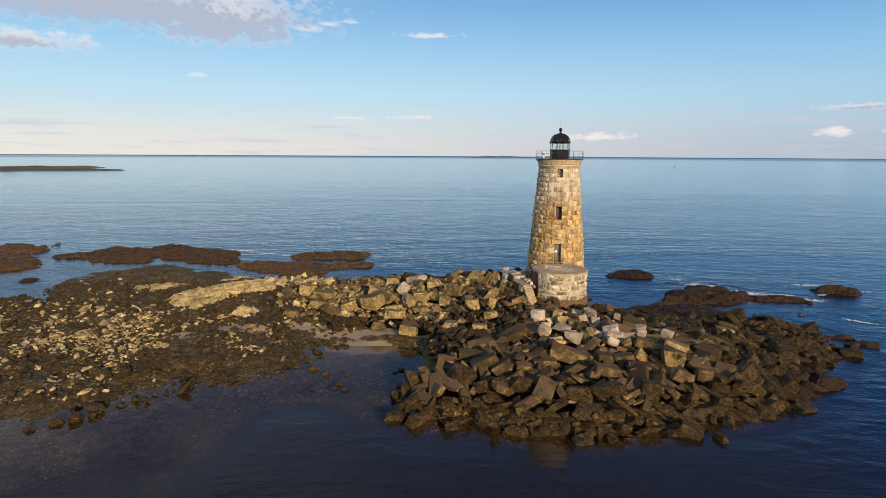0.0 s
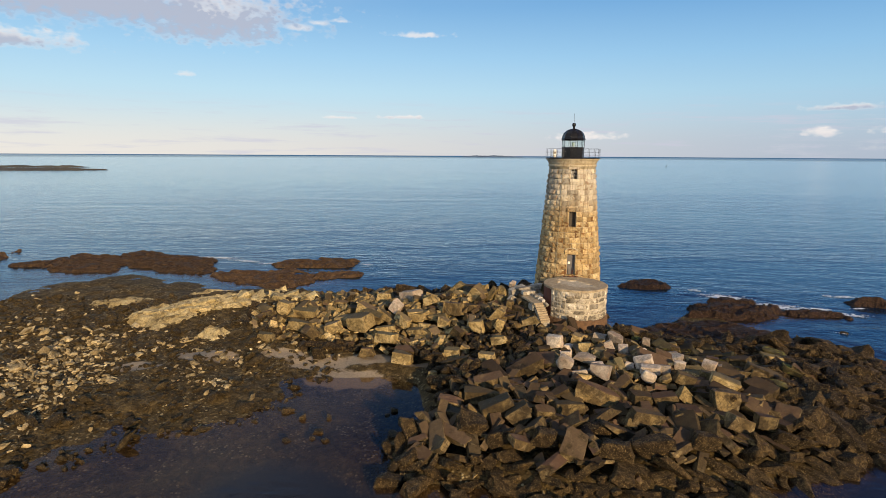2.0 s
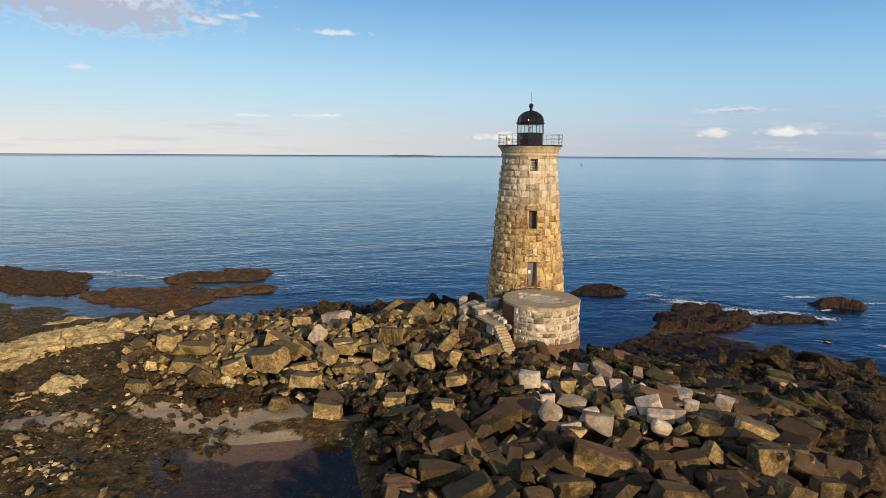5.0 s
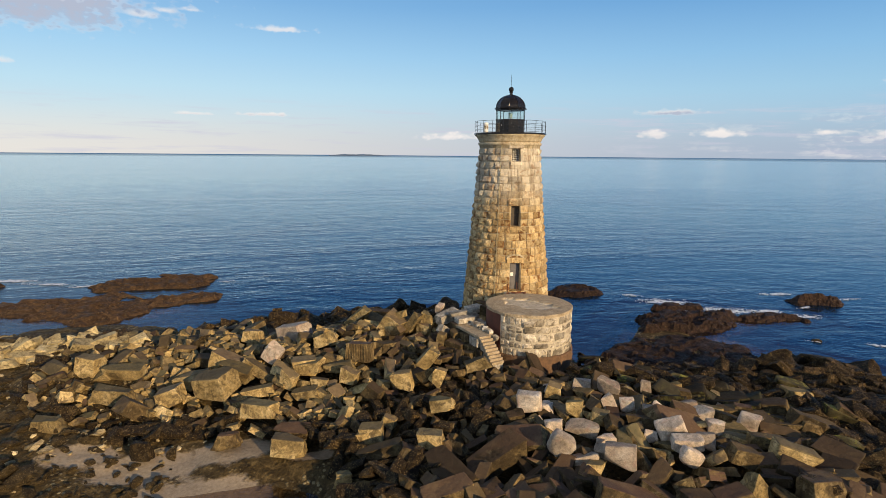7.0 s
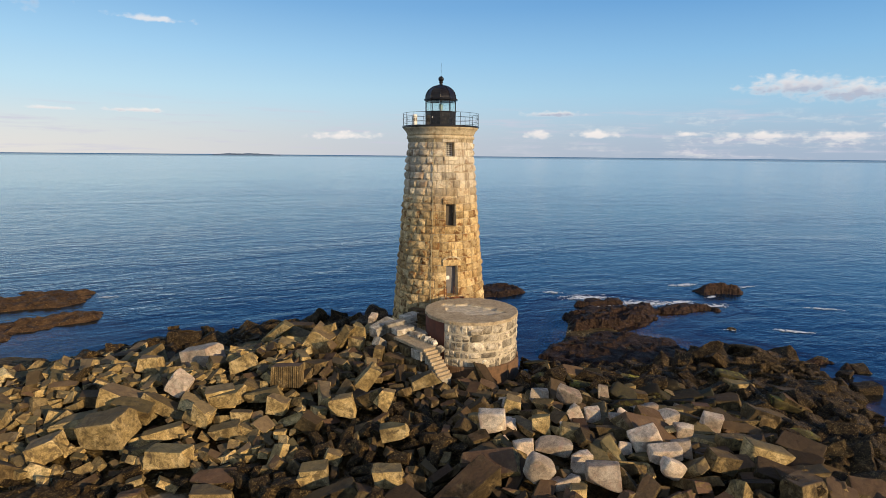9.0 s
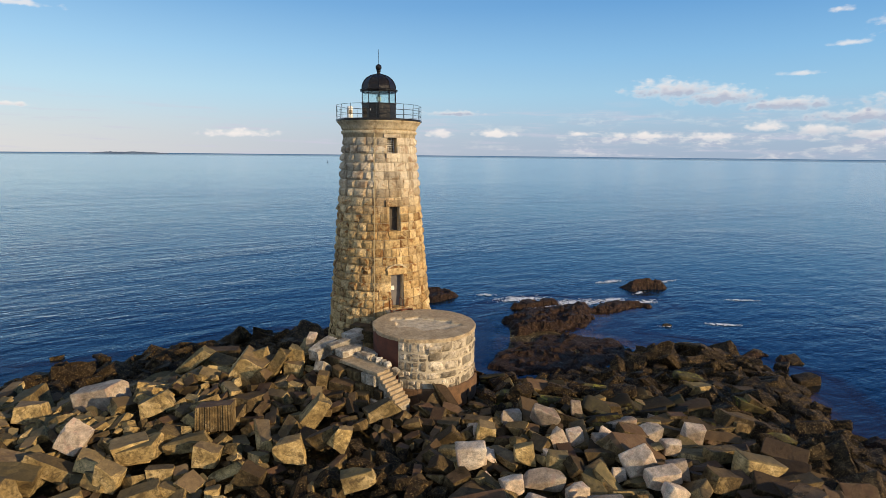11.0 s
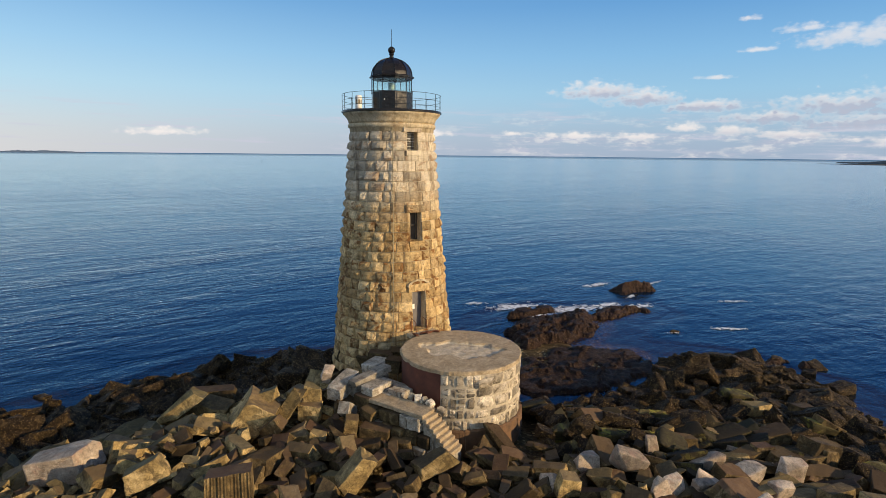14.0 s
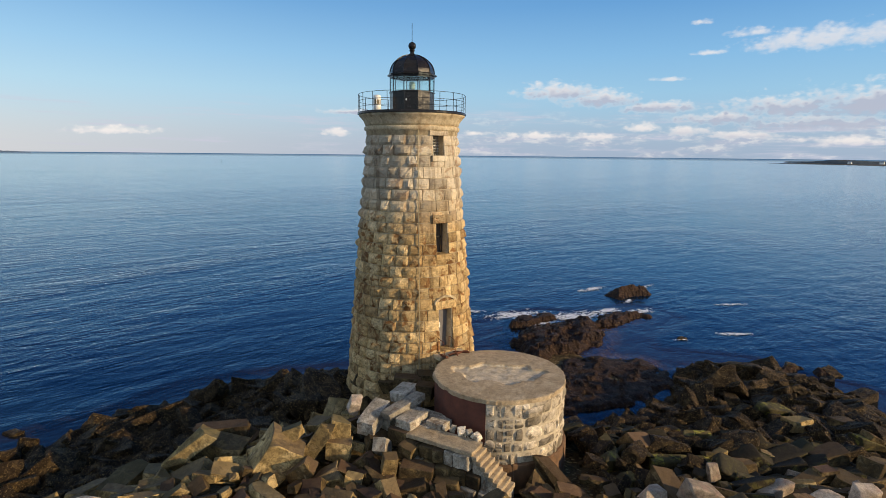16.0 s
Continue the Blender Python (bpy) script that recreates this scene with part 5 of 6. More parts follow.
for i, row in enumerate([
    (-23.71, -5.05, 2.53, 3.14, 0.77, 0.74, -31, 9, -6),
    (-12.84, -12.96, 2.67, 1.11, 0.71, 0.86, -38, 2, 25),
    (-23.67, 4.45, 1.71, 2.07, 1.04, 1.0, -22, -3, -6),
    (-9.42, -13.09, 3.58, 1.47, 0.79, 0.76, -38, -9, -30),
]):
    rock("brown", "sharp", i + 33, *row)
for i, row in enumerate([
    (-29.64, -5.22, 2.15, 2.58, 1.02, 0.98, -6, 9, 0),
    (-32.24, -4.29, 2.4, 1.66, 1.06, 1.42, -16, -1, 10),
    (-25.85, -8.8, 1.68, 1.87, 1.2, 1.2, -8, -4, -20),
    (-29.4, -7.84, 1.52, 2.58, 1.04, 1.0, -14, -4, 6),
    (-24.52, -7.26, 1.98, 2.3, 1.18, 1.13, -14, 2, -4),
    (-22.5, -6.43, 2.61, 2.01, 1.28, 1.41, -15, -2, 20),
    (-20.18, -9.49, 1.78, 1.89, 0.66, 0.63, -4, -9, -8),
    (-17.16, -8.21, 2.95, 1.54, 0.99, 1.08, -9, 5, -6),
    (-17.85, -15.96, 1.23, 1.89, 1.02, 0.98, -15, -6, -2),
    (-13.45, -17.08, 1.96, 1.08, 0.69, 0.82, -3, -5, -10),
]):
    rock("tan", "sharp", i + 36, *row)
for i, row in enumerate([
    (-32.14, -10.61, 1.21, 1.73, 0.77, 0.74, -14, 3, 0),
]):
    rock("tan", "sharp", i + 39, *row)
for i, row in enumerate([
    (-12.93, -18.8, 1.96, 2.26, 0.62, 0.6, -18, -1, -18),
]):
    rock("brown", "sharp", i + 42, *row)
for i, row in enumerate([
    (-21.38, -14.67, 1.23, 1.34, 0.86, 0.9, -6, -8, 0),
]):
    rock("brown", "worn", i + 45, *row)
for i, row in enumerate([
    (-25.9, -14.35, 0.92, 1.09, 0.7, 0.98, -15, -3, 0),
    (-15.71, -16.4, 1.63, 0.91, 0.59, 0.68, -2, -1, 0),
]):
    rock("weed", "worn", i + 48, *row)
for i, row in enumerate([
    (-14.96, -19.55, 1.09, 0.84, 0.53, 0.58, -2, -7, 0),
]):
    rock("tan", "worn", i + 51, *row)
for i, row in enumerate([
    (-1.0, -32.16, 1.85, 2.4, 1.18, 1.13, 8, -1, -2),
    (-11.97, -30.1, 1.9, 1.87, 1.2, 1.33, 3, 0, 20),
    (-10.09, -31.26, 1.83, 1.6, 0.89, 0.86, -6, -3, -12),
    (8.31, -30.23, 1.5, 1.47, 0.84, 0.81, 1, -4, 20),
    (-3.73, -30.16, 1.81, 1.56, 0.93, 0.89, 8, 2, -10),
    (-7.36, -31.67, 2.03, 1.49, 0.95, 1.06, -13, 5, 10),
    (-3.22, -32.58, 1.89, 1.69, 1.07, 1.03, -9, -4, 0),
    (2.61, -31.49, 1.86, 1.51, 0.96, 0.99, 3, 0, 10),
    (13.38, -25.02, 1.66, 1.52, 0.97, 1.04, 1, -3, 20),
    (18.67, -20.69, 1.33, 1.7, 1.09, 1.04, -7, 7, 10),
]):
    rock("weed", "worn", i + 54, *row)
for i, row in enumerate([
    (-2.78, -26.14, 2.4, 2.86, 1.3, 1.25, -8, -8, 16),
    (1.78, -26.76, 2.42, 1.55, 0.87, 0.83, -1, -6, -4),
    (0.19, -26.66, 2.49, 1.55, 0.87, 0.84, 6, 7, 8),
    (-5.06, -27.9, 2.26, 1.94, 0.84, 0.81, -9, -4, -10),
    (-6.56, -26.3, 2.22, 1.33, 0.77, 0.74, 6, 3, 10),
    (2.67, -28.78, 2.32, 1.3, 0.84, 0.98, -10, -4, 0),
    (5.54, -27.53, 2.75, 1.8, 1.15, 1.35, 6, -5, 8),
    (11.54, -21.18, 1.88, 2.34, 1.42, 1.37, -5, -2, 12),
    (-0.3, -29.17, 2.29, 2.15, 0.91, 0.87, -3, -2, 6),
    (-10.1, -28.13, 2.15, 2.31, 1.47, 1.41, 9, -7, -20),
]):
    rock("brown", "sharp", i + 57, *row)
for i, row in enumerate([
    (-11.04, -25.98, 2.2, 2.62, 0.93, 0.9, -13, 9, -8),
    (-7.5, -21.55, 2.54, 2.74, 1.16, 1.12, 8, 10, -26),
    (-10.34, -23.73, 2.37, 1.98, 0.82, 0.79, -3, 9, -16),
    (-8.7, -29.1, 2.29, 1.55, 0.99, 0.96, 9, -6, -30),
    (-7.0, -28.61, 2.13, 1.2, 0.77, 0.93, 5, 7, 0),
    (7.46, -29.32, 2.19, 1.24, 0.79, 0.87, -8, -9, 0),
    (5.66, -29.51, 2.12, 1.6, 0.95, 0.91, 6, -9, 26),
    (8.31, -24.2, 2.11, 1.92, 0.82, 0.79, 8, 4, 34),
    (-5.46, -25.83, 2.34, 1.47, 0.78, 0.75, 9, 8, -30),
]):
    rock("brown", "sharp", i + 60, *row)
for i, row in enumerate([
    (3.47, -26.28, 2.45, 1.63, 0.78, 0.75, 6, -3, 48),
]):
    rock("tan", "sharp", i + 63, *row)
for i, row in enumerate([
    (-13.3, -26.31, 1.62, 1.74, 1.03, 0.99, -3, 9, 0),
]):
    rock("brown", "worn", i + 66, *row)
for i, row in enumerate([
    (-18.39, -1.61, 3.25, 2.68, 1.27, 1.14, -39, 3, -12),
]):
    rock("pale", "sharp", i + 69, *row)
for i, row in enumerate([
    (-13.07, -0.33, 3.97, 2.35, 0.86, 0.77, -45, -4, -42),
    (-11.8, -0.58, 3.51, 2.14, 1.15, 1.03, -48, 4, 8),
    (-10.86, -3.73, 3.83, 2.35, 1.51, 1.44, -36, 4, -52),
    (-9.16, -4.19, 4.09, 2.43, 0.71, 0.63, -38, -6, -58),
    (-7.95, -4.6, 4.75, 0.89, 0.57, 0.92, -41, 4, 4),
    (-8.21, -4.9, 3.97, 0.93, 0.59, 1.0, -50, -3, 2),
    (-13.6, -1.77, 3.26, 1.67, 1.01, 0.9, -47, 0, -30),
    (-10.16, -3.62, 4.79, 1.53, 0.6, 0.53, -38, -6, -20),
]):
    rock("tan", "sharp", i + 72, *row)
for i, row in enumerate([
    (-11.37, 0.29, 3.91, 2.47, 0.81, 0.72, -42, 4, -6),
]):
    rock("brown", "sharp", i + 75, *row)
for i, row in enumerate([
    (-1.99, -2.21, 4.95, 1.09, 0.81, 0.4, -51, -1, -2),
]):
    rock("tan", "cut", i + 81, *row)
for i, row in enumerate([
    (-3.1, -1.87, 4.5, 1.08, 0.77, 0.83, -45, 2, -10),
    (-3.11, 0.53, 4.2, 1.39, 1.0, 1.17, -39, -1, 20),
    (-7.58, -7.64, 3.2, 0.78, 0.56, 1.15, -44, 2, -14),
    (-7.03, -8.46, 3.1, 1.69, 1.17, 0.93, -43, -3, -10),
]):
    rock("brown", "sharp", i + 84, *row)
for i, row in enumerate([
    (-1.25, -2.92, 5.1, 1.03, 0.74, 0.95, -48, -2, -40),
    (-9.34, -5.83, 3.4, 1.2, 0.87, 0.9, -44, -2, -20),
    (-8.83, -6.84, 3.2, 0.64, 0.46, 1.27, -43, 2, 8),
]):
    rock("tan", "sharp", i + 87, *row)
for i, row in enumerate([
    (-1.15, -0.83, 4.95, 1.82, 1.0, 0.38, -43, -3, 1),
]):
    rock("brown", "cut", i + 90, *row)
for i, row in enumerate([
    (-5.83, 2.57, 2.6, 1.89, 1.36, 1.35, -42, 2, 0),
]):
    rock("weed", "worn", i + 96, *row)

# squared blocks stacked between the steps, the foundation and the tower
for i, (kind, row) in enumerate([
    ("pale", (-5.35, -6.5, 5.12, 1.5, 0.88, 0.42, 14, 0, -2)), ("pale", (-4.55, -7.4, 4.9, 0.95, 0.85, 0.42, 14, 2, 4)),
    ("pale", (-5.25, -5.75, 5.45, 2.2, 0.6, 0.32, 2, 0, -9)), ("pale", (-6.4, -5.0, 4.95, 1.75, 0.85, 0.72, 25, 3, -14)),
    ("pale", (-4.1, -4.4, 5.3, 1.35, 0.95, 0.5, 20, -4, -3)), ("brown", (-3.1, -4.75, 5.2, 1.0, 0.9, 0.75, 40, 6, 5)),
    ("brown", (-3.05, -3.3, 5.25, 1.4, 0.9, 0.55, -42, -4, 3)), ("brown", (-1.95, -3.7, 5.3, 1.2, 0.7, 0.5, -30, 8, 4)),
    ("brown", (-6.2, -7.35, 4.25, 0.85, 0.72, 0.72, 12, 12, -6)), ("brown", (-6.45, -8.1, 3.65, 1.45, 0.75, 0.66, -52, 3, 4)),
    ("pale", (-6.95, -6.35, 4.25, 1.1, 0.62, 0.62, 35, -4, 38)), ("brown", (-7.35, -7.35, 3.95, 0.62, 0.6, 1.0, -30, 6, 8)),
    ("pale", (-5.1, -5.1, 4.75, 2.2, 1.0, 0.6, 8, 0, -4)), ("pale", (-4.6, -6.6, 4.65, 1.6, 1.4, 0.6, 12, 0, 0)),
    ("brown", (-5.9, -6.5, 4.5, 0.9, 1.0, 0.8, 14, 0, 0)), ("brown", (-6.75, -5.6, 4.1, 0.9, 0.75, 0.8, -20, 6, 10)),
    ("brown", (-7.4, -8.3, 3.1, 1.3, 0.8, 0.8, -45, 4, 10)), ("brown", (-5.7, -9.3, 3.2, 1.1, 0.8, 0.9, -60, 8, -8)),
]):
    rock(kind, "cut", i, *row)
# slabs with bright algae below the foundation and along the eastern slope
for i, row in enumerate([(4.4, -14.1, 2.45, 1.7, 0.7, 0.6, -34, 4, 4), (1.9, -12.4, 2.75, 1.0, 0.7, 0.6, -20, 12, 6), (15.8, -15.3, 1.75, 1.9, 1.2, 0.9, -30, 6, 8), (1.0, -13.6, 2.6, 1.1, 0.7, 0.6, -30, 8, -8), (5.2, -15.1, 2.5, 1.4, 0.6, 0.55, -38, 4, 6), (8.4, -13.8, 2.2, 1.8, 0.6, 0.5, -36, 6, 3), (11.4, -23.4, 2.25, 1.6, 0.9, 0.8, -24, 8, 12), (14.8, -20.1, 2.0, 1.7, 0.8, 0.7, -30, 6, 18)]):
    rock("green", "round", i, *row)
# low slabs along the northern edge of the heap
for i, row in enumerate([(-15.3, 2.7, 1.75, 2.1, 1.1, 0.7, 35, 6, -8), (-16.5, 3.4, 1.5, 2.0, 0.7, 0.5, 30, -5, 6), (-17.6, 2.2, 1.5, 1.9, 1.2, 0.7, 15, 8, 5), (-19.0, 3.2, 1.25, 2.4, 1.1, 0.6, 40, 4, -6), (-14.2, 1.4, 2.2, 1.6, 1.0, 0.8, 60, 8, 10), (-20.4, 1.6, 1.3, 2.0, 1.2, 0.6, 10, 6, 4)]):
    rock("tan", "sharp", i, *row)
rock("pale", "sharp", 3, -6.85, -4.05, 5.35, 0.62, 0.6, 0.82, -30, 16, 18)

# boulders that stand by themselves in the shallows: x, y, size
SHALLOWS = [(-17.0, -33.6, 1.35), (-15.4, -34.4, 1.2), (-12.7, -35.0, 1.0), (-8.0, -35.4, 1.2), (-3.5, -36.5, 1.2), (4.4, -35.0, 1.5), (6.3, -35.6, 0.8), (11.2, -31.8, 1.4), (14.8, -30.4, 1.6), (30.9, -15.0, 1.1),
            (28.6, -15.2, 1.1), (27.0, -17.7, 1.5), (30.1, -12.4, 1.0), (-21.1, 17.0, 0.9), (-18.2, 15.9, 0.8), (-12.7, 13.6, 1.3), (-1.6, 13.6, 0.8), (-27.3, -18.9, 0.4), (-25.8, -18.2, 0.5), (-25.8, -21.4, 0.35),
            (-25.8, -24.6, 0.5), (-24.4, -25.6, 0.6), (-24.6, -28.9, 0.5), (-22.7, -27.6, 0.55), (-21.9, -28.8, 0.5), (-22.4, -25.5, 0.4), (-22.9, -28.6, 0.35), (-17.7, -24.1, 0.6), (-18.1, -24.8, 0.4),
            (-40.8, -35.2, 0.9), (-40.2, -33.8, 0.8), (-41.8, -35.9, 0.7), (-43.1, -36.8, 0.75), (-39.9, -34.6, 0.6), (30.4, -3.2, 0.5)]
for i, (x, y, r) in enumerate(SHALLOWS):
    bottom = max(-0.35 * r, float(height(np.array([x]), np.array([y]))[0]))
    rock("shore" if x < 15 and y < 0 else "weed", "worn", i, x, y, bottom + 0.3 * r, r * (1.1 + 0.3 * math.sin(i * 2.3)), r * 0.9, r * (0.75 + 0.2 * math.sin(i * 1.3)), 47 * i, 9 * math.sin(i), 11 * math.cos(i * 1.7))


RUBBLE = [(-17.5, -29), (-16.5, -33.2), (-11.5, -34.3), (-3.4, -36), (5, -34.6), (13.3, -30), (16.8, -28), (19.4, -24), (23.6, -19.8), (26.4, -17), (26, -10), (24.2, -7.4), (21, -8), (17, -9.3), (12, -9), (7, -7.6), (3.2, -6.2),
          (4.2, 3), (1.2, 9), (-3.6, 11.8), (-8.6, 13.2), (-18.6, 11.8), (-30, 6.5), (-37, 1.5), (-36, -6), (-28, -12), (-20.5, -13.2), (-16.3, -15.5), (-14.6, -19), (-14.4, -25)]


def scatter():
    rng = np.random.default_rng(4)
    cell, near = {}, []
    n_try = 26000
    xs, ys = rng.uniform(-38, 27, n_try), rng.uniform(-37, 12.5, n_try)
    d = inside_distance(RUBBLE, xs, ys)
    hz = height(xs, ys)
    taken = []
    for x, y, r in PLACED:
        taken.append((x, y, r))
    for x, y, dd, z in zip(xs, ys, d, hz):
        if dd < -0.2:
            continue
        if math.hypot(x, y) < 4.3 or math.hypot(x - DX, y - DY) < (4.8 if x > -1.5 else 3.95):
            continue
        rel = Vector((x, y, 0)) - S0
        if -5.5 < rel.dot(SD) < 1.9 and -0.75 < rel.dot(SW) < 2.4:
            continue
        front = smooth(np.array(y), -17, -22) * smooth(np.array(x), 14, 6)
        size = (0.66 + 0.26 * float(front)) * float(np.exp(rng.normal(0, 0.36)))
        size = min(max(size, 0.4), 1.9)
        r = size * 0.5
        ok = True
        for px, py, pr in taken:
            if abs(px - x) < 2.6 and (px - x) ** 2 + (py - y) ** 2 < (0.8 * (r + pr)) ** 2:
                ok = False
                break
        if not ok:
            continue
        taken.append((x, y, r))
        near.append((x, y, z, size, dd, float(front)))
    return near


def lay_rubble():
    rng = random.Random(8)
    heap = {"pale": ([], []), "tan": ([], []), "brown": ([], []), "weed": ([], []), "shore": ([], []), "mossy": ([], [])}
    single = {"pale": 0, "tan": 0, "brown": 0, "weed": 0, "shore": 0, "mossy": 0}
    spots = scatter()
    for x, y, z, s, d, front in spots:
        west = x < -17 and y < -2
        wet = z + rng.uniform(-0.5, 0.4) < (0.5 if west else 2.6 if x > 14 else 1.8 if x > 9 else 0.9 if y < -27 else 0.95) or d < (0.5 if west else 1.4) + rng.uniform(-0.8, 0.8)
        # dark weedy rocks also stand in for shade on cove bank and below foundation
        back_or_bank_shade = (y > 1.5 + 0.3 * max(0.0, -x - 7) and x < 3) or (-18 < x < -11.5 and -23 < y < -15.5 and rng.random() < 0.7)
        gully_or_shade = (math.hypot((x + 10) / 4.4, (y + 16.5) / 4.6) < 1 and rng.random() < 0.6) or (0 < x < 10 and -16 < y < -7 and rng.random() < 0.5)
        if wet or back_or_bank_shade or gully_or_shade:
            kind, style = "shore" if y < -24.5 and x < 13 else "weed", WORN
        elif x > 3 and front < 0.4 and rng.random() < 0.75:
            kind, style = "mossy", ROUND
        elif math.hypot((x - 2) / 8.5, (y + 19.3) / 5.2) < 1 and s < 1.1 and rng.random() < 0.5:
            kind, style = ("pale", ROUND) if rng.random() < 0.22 else ("tan", ROUND)
        elif -13 < x < 3 and -24 < y < -4 and rng.random() < (0.92 if x > -11 and y < -8 else 0.65):
            kind, style = "brown", SHARP
        elif front > 0.4 or (x > 4 and rng.random() < 0.5) or rng.random() < 0.22:
            kind, style = "brown", SHARP
        else:
            kind, style = "tan", SHARP
        s = s * 1.45 if y > 1.5 and x < 3 else s * 1.3 if x > 8 else s
        ln = s * rng.uniform(1.1, 2.0)
        wd, ht = s * rng.uniform(0.65, 1.0), s * rng.uniform(0.5, 0.85)
        if kind == "pale":
            ln, ht = ln * 0.75, ht * 1.15
        if front > 0.4:
            ln, ht = ln * 1.25, ht * 0.75
        yaw, rx, ry = rng.uniform(0, 360), max(-38, min(38, rng.gauss(0, 22))), max(-40, min(40, rng.gauss(0, 26)))
        if x > 4 and not wet:
            yaw, ln, ht, ry = rng.gauss(-38, 14), min(ln * 1.3, 1.8), ht, ry * 0.6
        i = rng.randrange(10)
        up = z + ht * rng.uniform(0.12, 0.42)
        close = (-15 < x < 9 and -21 < y < -1.5) or front > 0.5 or kind in ("tan", "mossy", "pale")
        if close and single[kind] < 290:
            single[kind] += 1
            rock(kind, "worn" if style is WORN else "round" if style is ROUND else "sharp", i, x, y, up, ln, wd, ht, yaw, rx, ry)
        else:
            v, f = arrays(style[i])
            m = np.array(sized(x, y, up, ln, wd, ht, yaw, rx, ry))
            vs, fs = heap[kind]
            base = sum(len(q) for q in vs)
            vs.append(v @ m[:3, :3].T + m[:3, 3])
            fs.extend([tuple(base + k for k in q) for q in f])
    for kind, mat in (("tan", M_TAN_S), ("brown", M_BROWN_S), ("mossy", M_BROWN_S), ("weed", M_WEEDY_S), ("shore", M_WET_S)):
        vs, fs = heap[kind]
        if vs:
            ob = new({"tan": "granite_rubble", "brown": "brown_rubble", "mossy": "mossy_rubble", "weed": "weedy_rubble", "shore": "shore_rubble"}[kind], from_arrays(kind + "_rubble", np.concatenate(vs).tolist(), fs, mat))
            tagged(ob, {"tan": "heap of angular tan granite blocks", "brown": "heap of dark brown granite slabs", "mossy": "heap of mossy dark slabs", "weed": "wet shore boulders covered in dark rockweed", "shore": "wet brown boulders along the waterline"}[kind], "rubble", kind="stuff")
    print("rubble", len(spots), single)


lay_rubble()


def pebbles(name, label, spots, sizes, mat, seed, sink=0.25, singles=0, one=None):
    """Many small stones in one object."""
    rng = np.random.default_rng(seed)
    vs, fs, base = [], [], 0
    forms = []
    for i in range(6):
        bm = bmesh.new()
        bmesh.ops.create_icosphere(bm, subdivisions=1, radius=0.5)
        for v in bm.verts:
            v.co *= 1 + 0.75 * noise.noise(v.co * 3 + Vector((i * 5.0 + seed, 0, 0)))
        me = bpy.data.meshes.new("form")
        bm.to_mesh(me)
        bm.free()
        forms.append(arrays(me))
    z = bed(spots[:, 0], spots[:, 1])
    apart = set(np.argsort(-sizes * (spots[:, 0] > -58))[:singles].tolist())
    meshes = []
    for v, f in forms if singles else []:
        meshes.append(from_arrays(one[0], v.tolist(), f, one[2]))
    for k, ((x, y), zz, s) in enumerate(zip(spots, z, sizes)):
        v, f = forms[rng.integers(6)]
        m = np.array(sized(x, y, zz + s * 0.2, s * rng.uniform(1.0, 2.0), s * rng.uniform(0.7, 1.2), s * rng.uniform(0.35, 0.8), rng.uniform(0, 360), rng.normal(0, 22), rng.normal(0, 22)))
        if k in apart:
            ob = new(one[0], meshes[k % 6])
            ob.matrix_world = Matrix(m.tolist())
            tagged(ob, one[1], "stone", "stones of the tidal flat")
            continue
        vs.append(v @ m[:3, :3].T + m[:3, 3])
        fs.extend([tuple(base + i for i in q) for q in f])
        base += len(v)
    ob = new(name, from_arrays(name, np.concatenate(vs).tolist(), fs, mat))
    return tagged(ob, label, "stones", kind="stuff")


def cobble_fields():
    rng = np.random.default_rng(9)
    pts, sz = [], []
    for cx, cy, rx, ry, n, s in ((-50, -19, 14, 9, 1500, 0.27), (-62, -18, 16, 12, 1300, 0.3), (-36, -20, 9, 5, 700, 0.22), (-45, -12, 18, 7, 450, 0.24), (-80, -16, 18, 14, 700, 0.32), (-28, -12, 7, 3, 160, 0.22), (-44, -27, 12, 6, 350, 0.22)):
        p = np.stack([rng.normal(cx, rx * 0.6, n), rng.normal(cy, ry * 0.6, n)], 1)
        pts.append(p)
        sz.append(s * np.exp(rng.normal(0, 0.42, n)))
    p, s = np.concatenate(pts), np.concatenate(sz)
    clump = fbm(p[:, 0], p[:, 1], 5.0, 3, 5)
    ok = (height(p[:, 0], p[:, 1]) > 0.12) & (clump + rng.uniform(-0.1, 0.1, len(p)) > 0.5) & (p[:, 0] < -22)
    pebbles("cobbles", "pale cobbles and gravel strewn over the tidal flat", p[ok], s[ok], M_COBBLE, 1, singles=240, one=("cobble", "pale tan cobble lying on the brown tidal flat", M_COBBLE_ONE))
    n = 4200
    p = np.stack([rng.uniform(-75, -24, n), rng.uniform(-34, 6, n)], 1)
    s = 0.3 * np.exp(rng.normal(0, 0.45, n))
    ok = height(p[:, 0], p[:, 1]) > -0.12
    pebbles("weedy_stones", "dark weed-covered stones of the tidal flat", p[ok], s[ok], M_FLAT_S, 2, singles=240, one=("weedy_stone", "dark stone covered in wet brown rockweed", M_FLAT))
    n = 900
    p = np.stack([rng.uniform(-20, 25, n), rng.uniform(-35, 6, n)], 1)
    ok = (inside_distance(RUBBLE, p[:, 0], p[:, 1]) > 0.5) & (np.hypot(p[:, 0], p[:, 1]) > 4)
    pebbles("rubble_chips", "small broken stones between the blocks", p[ok], 0.34 * np.exp(rng.normal(0, 0.35, ok.sum())), M_BROWN_S, 3, 0.5)


cobble_fields()


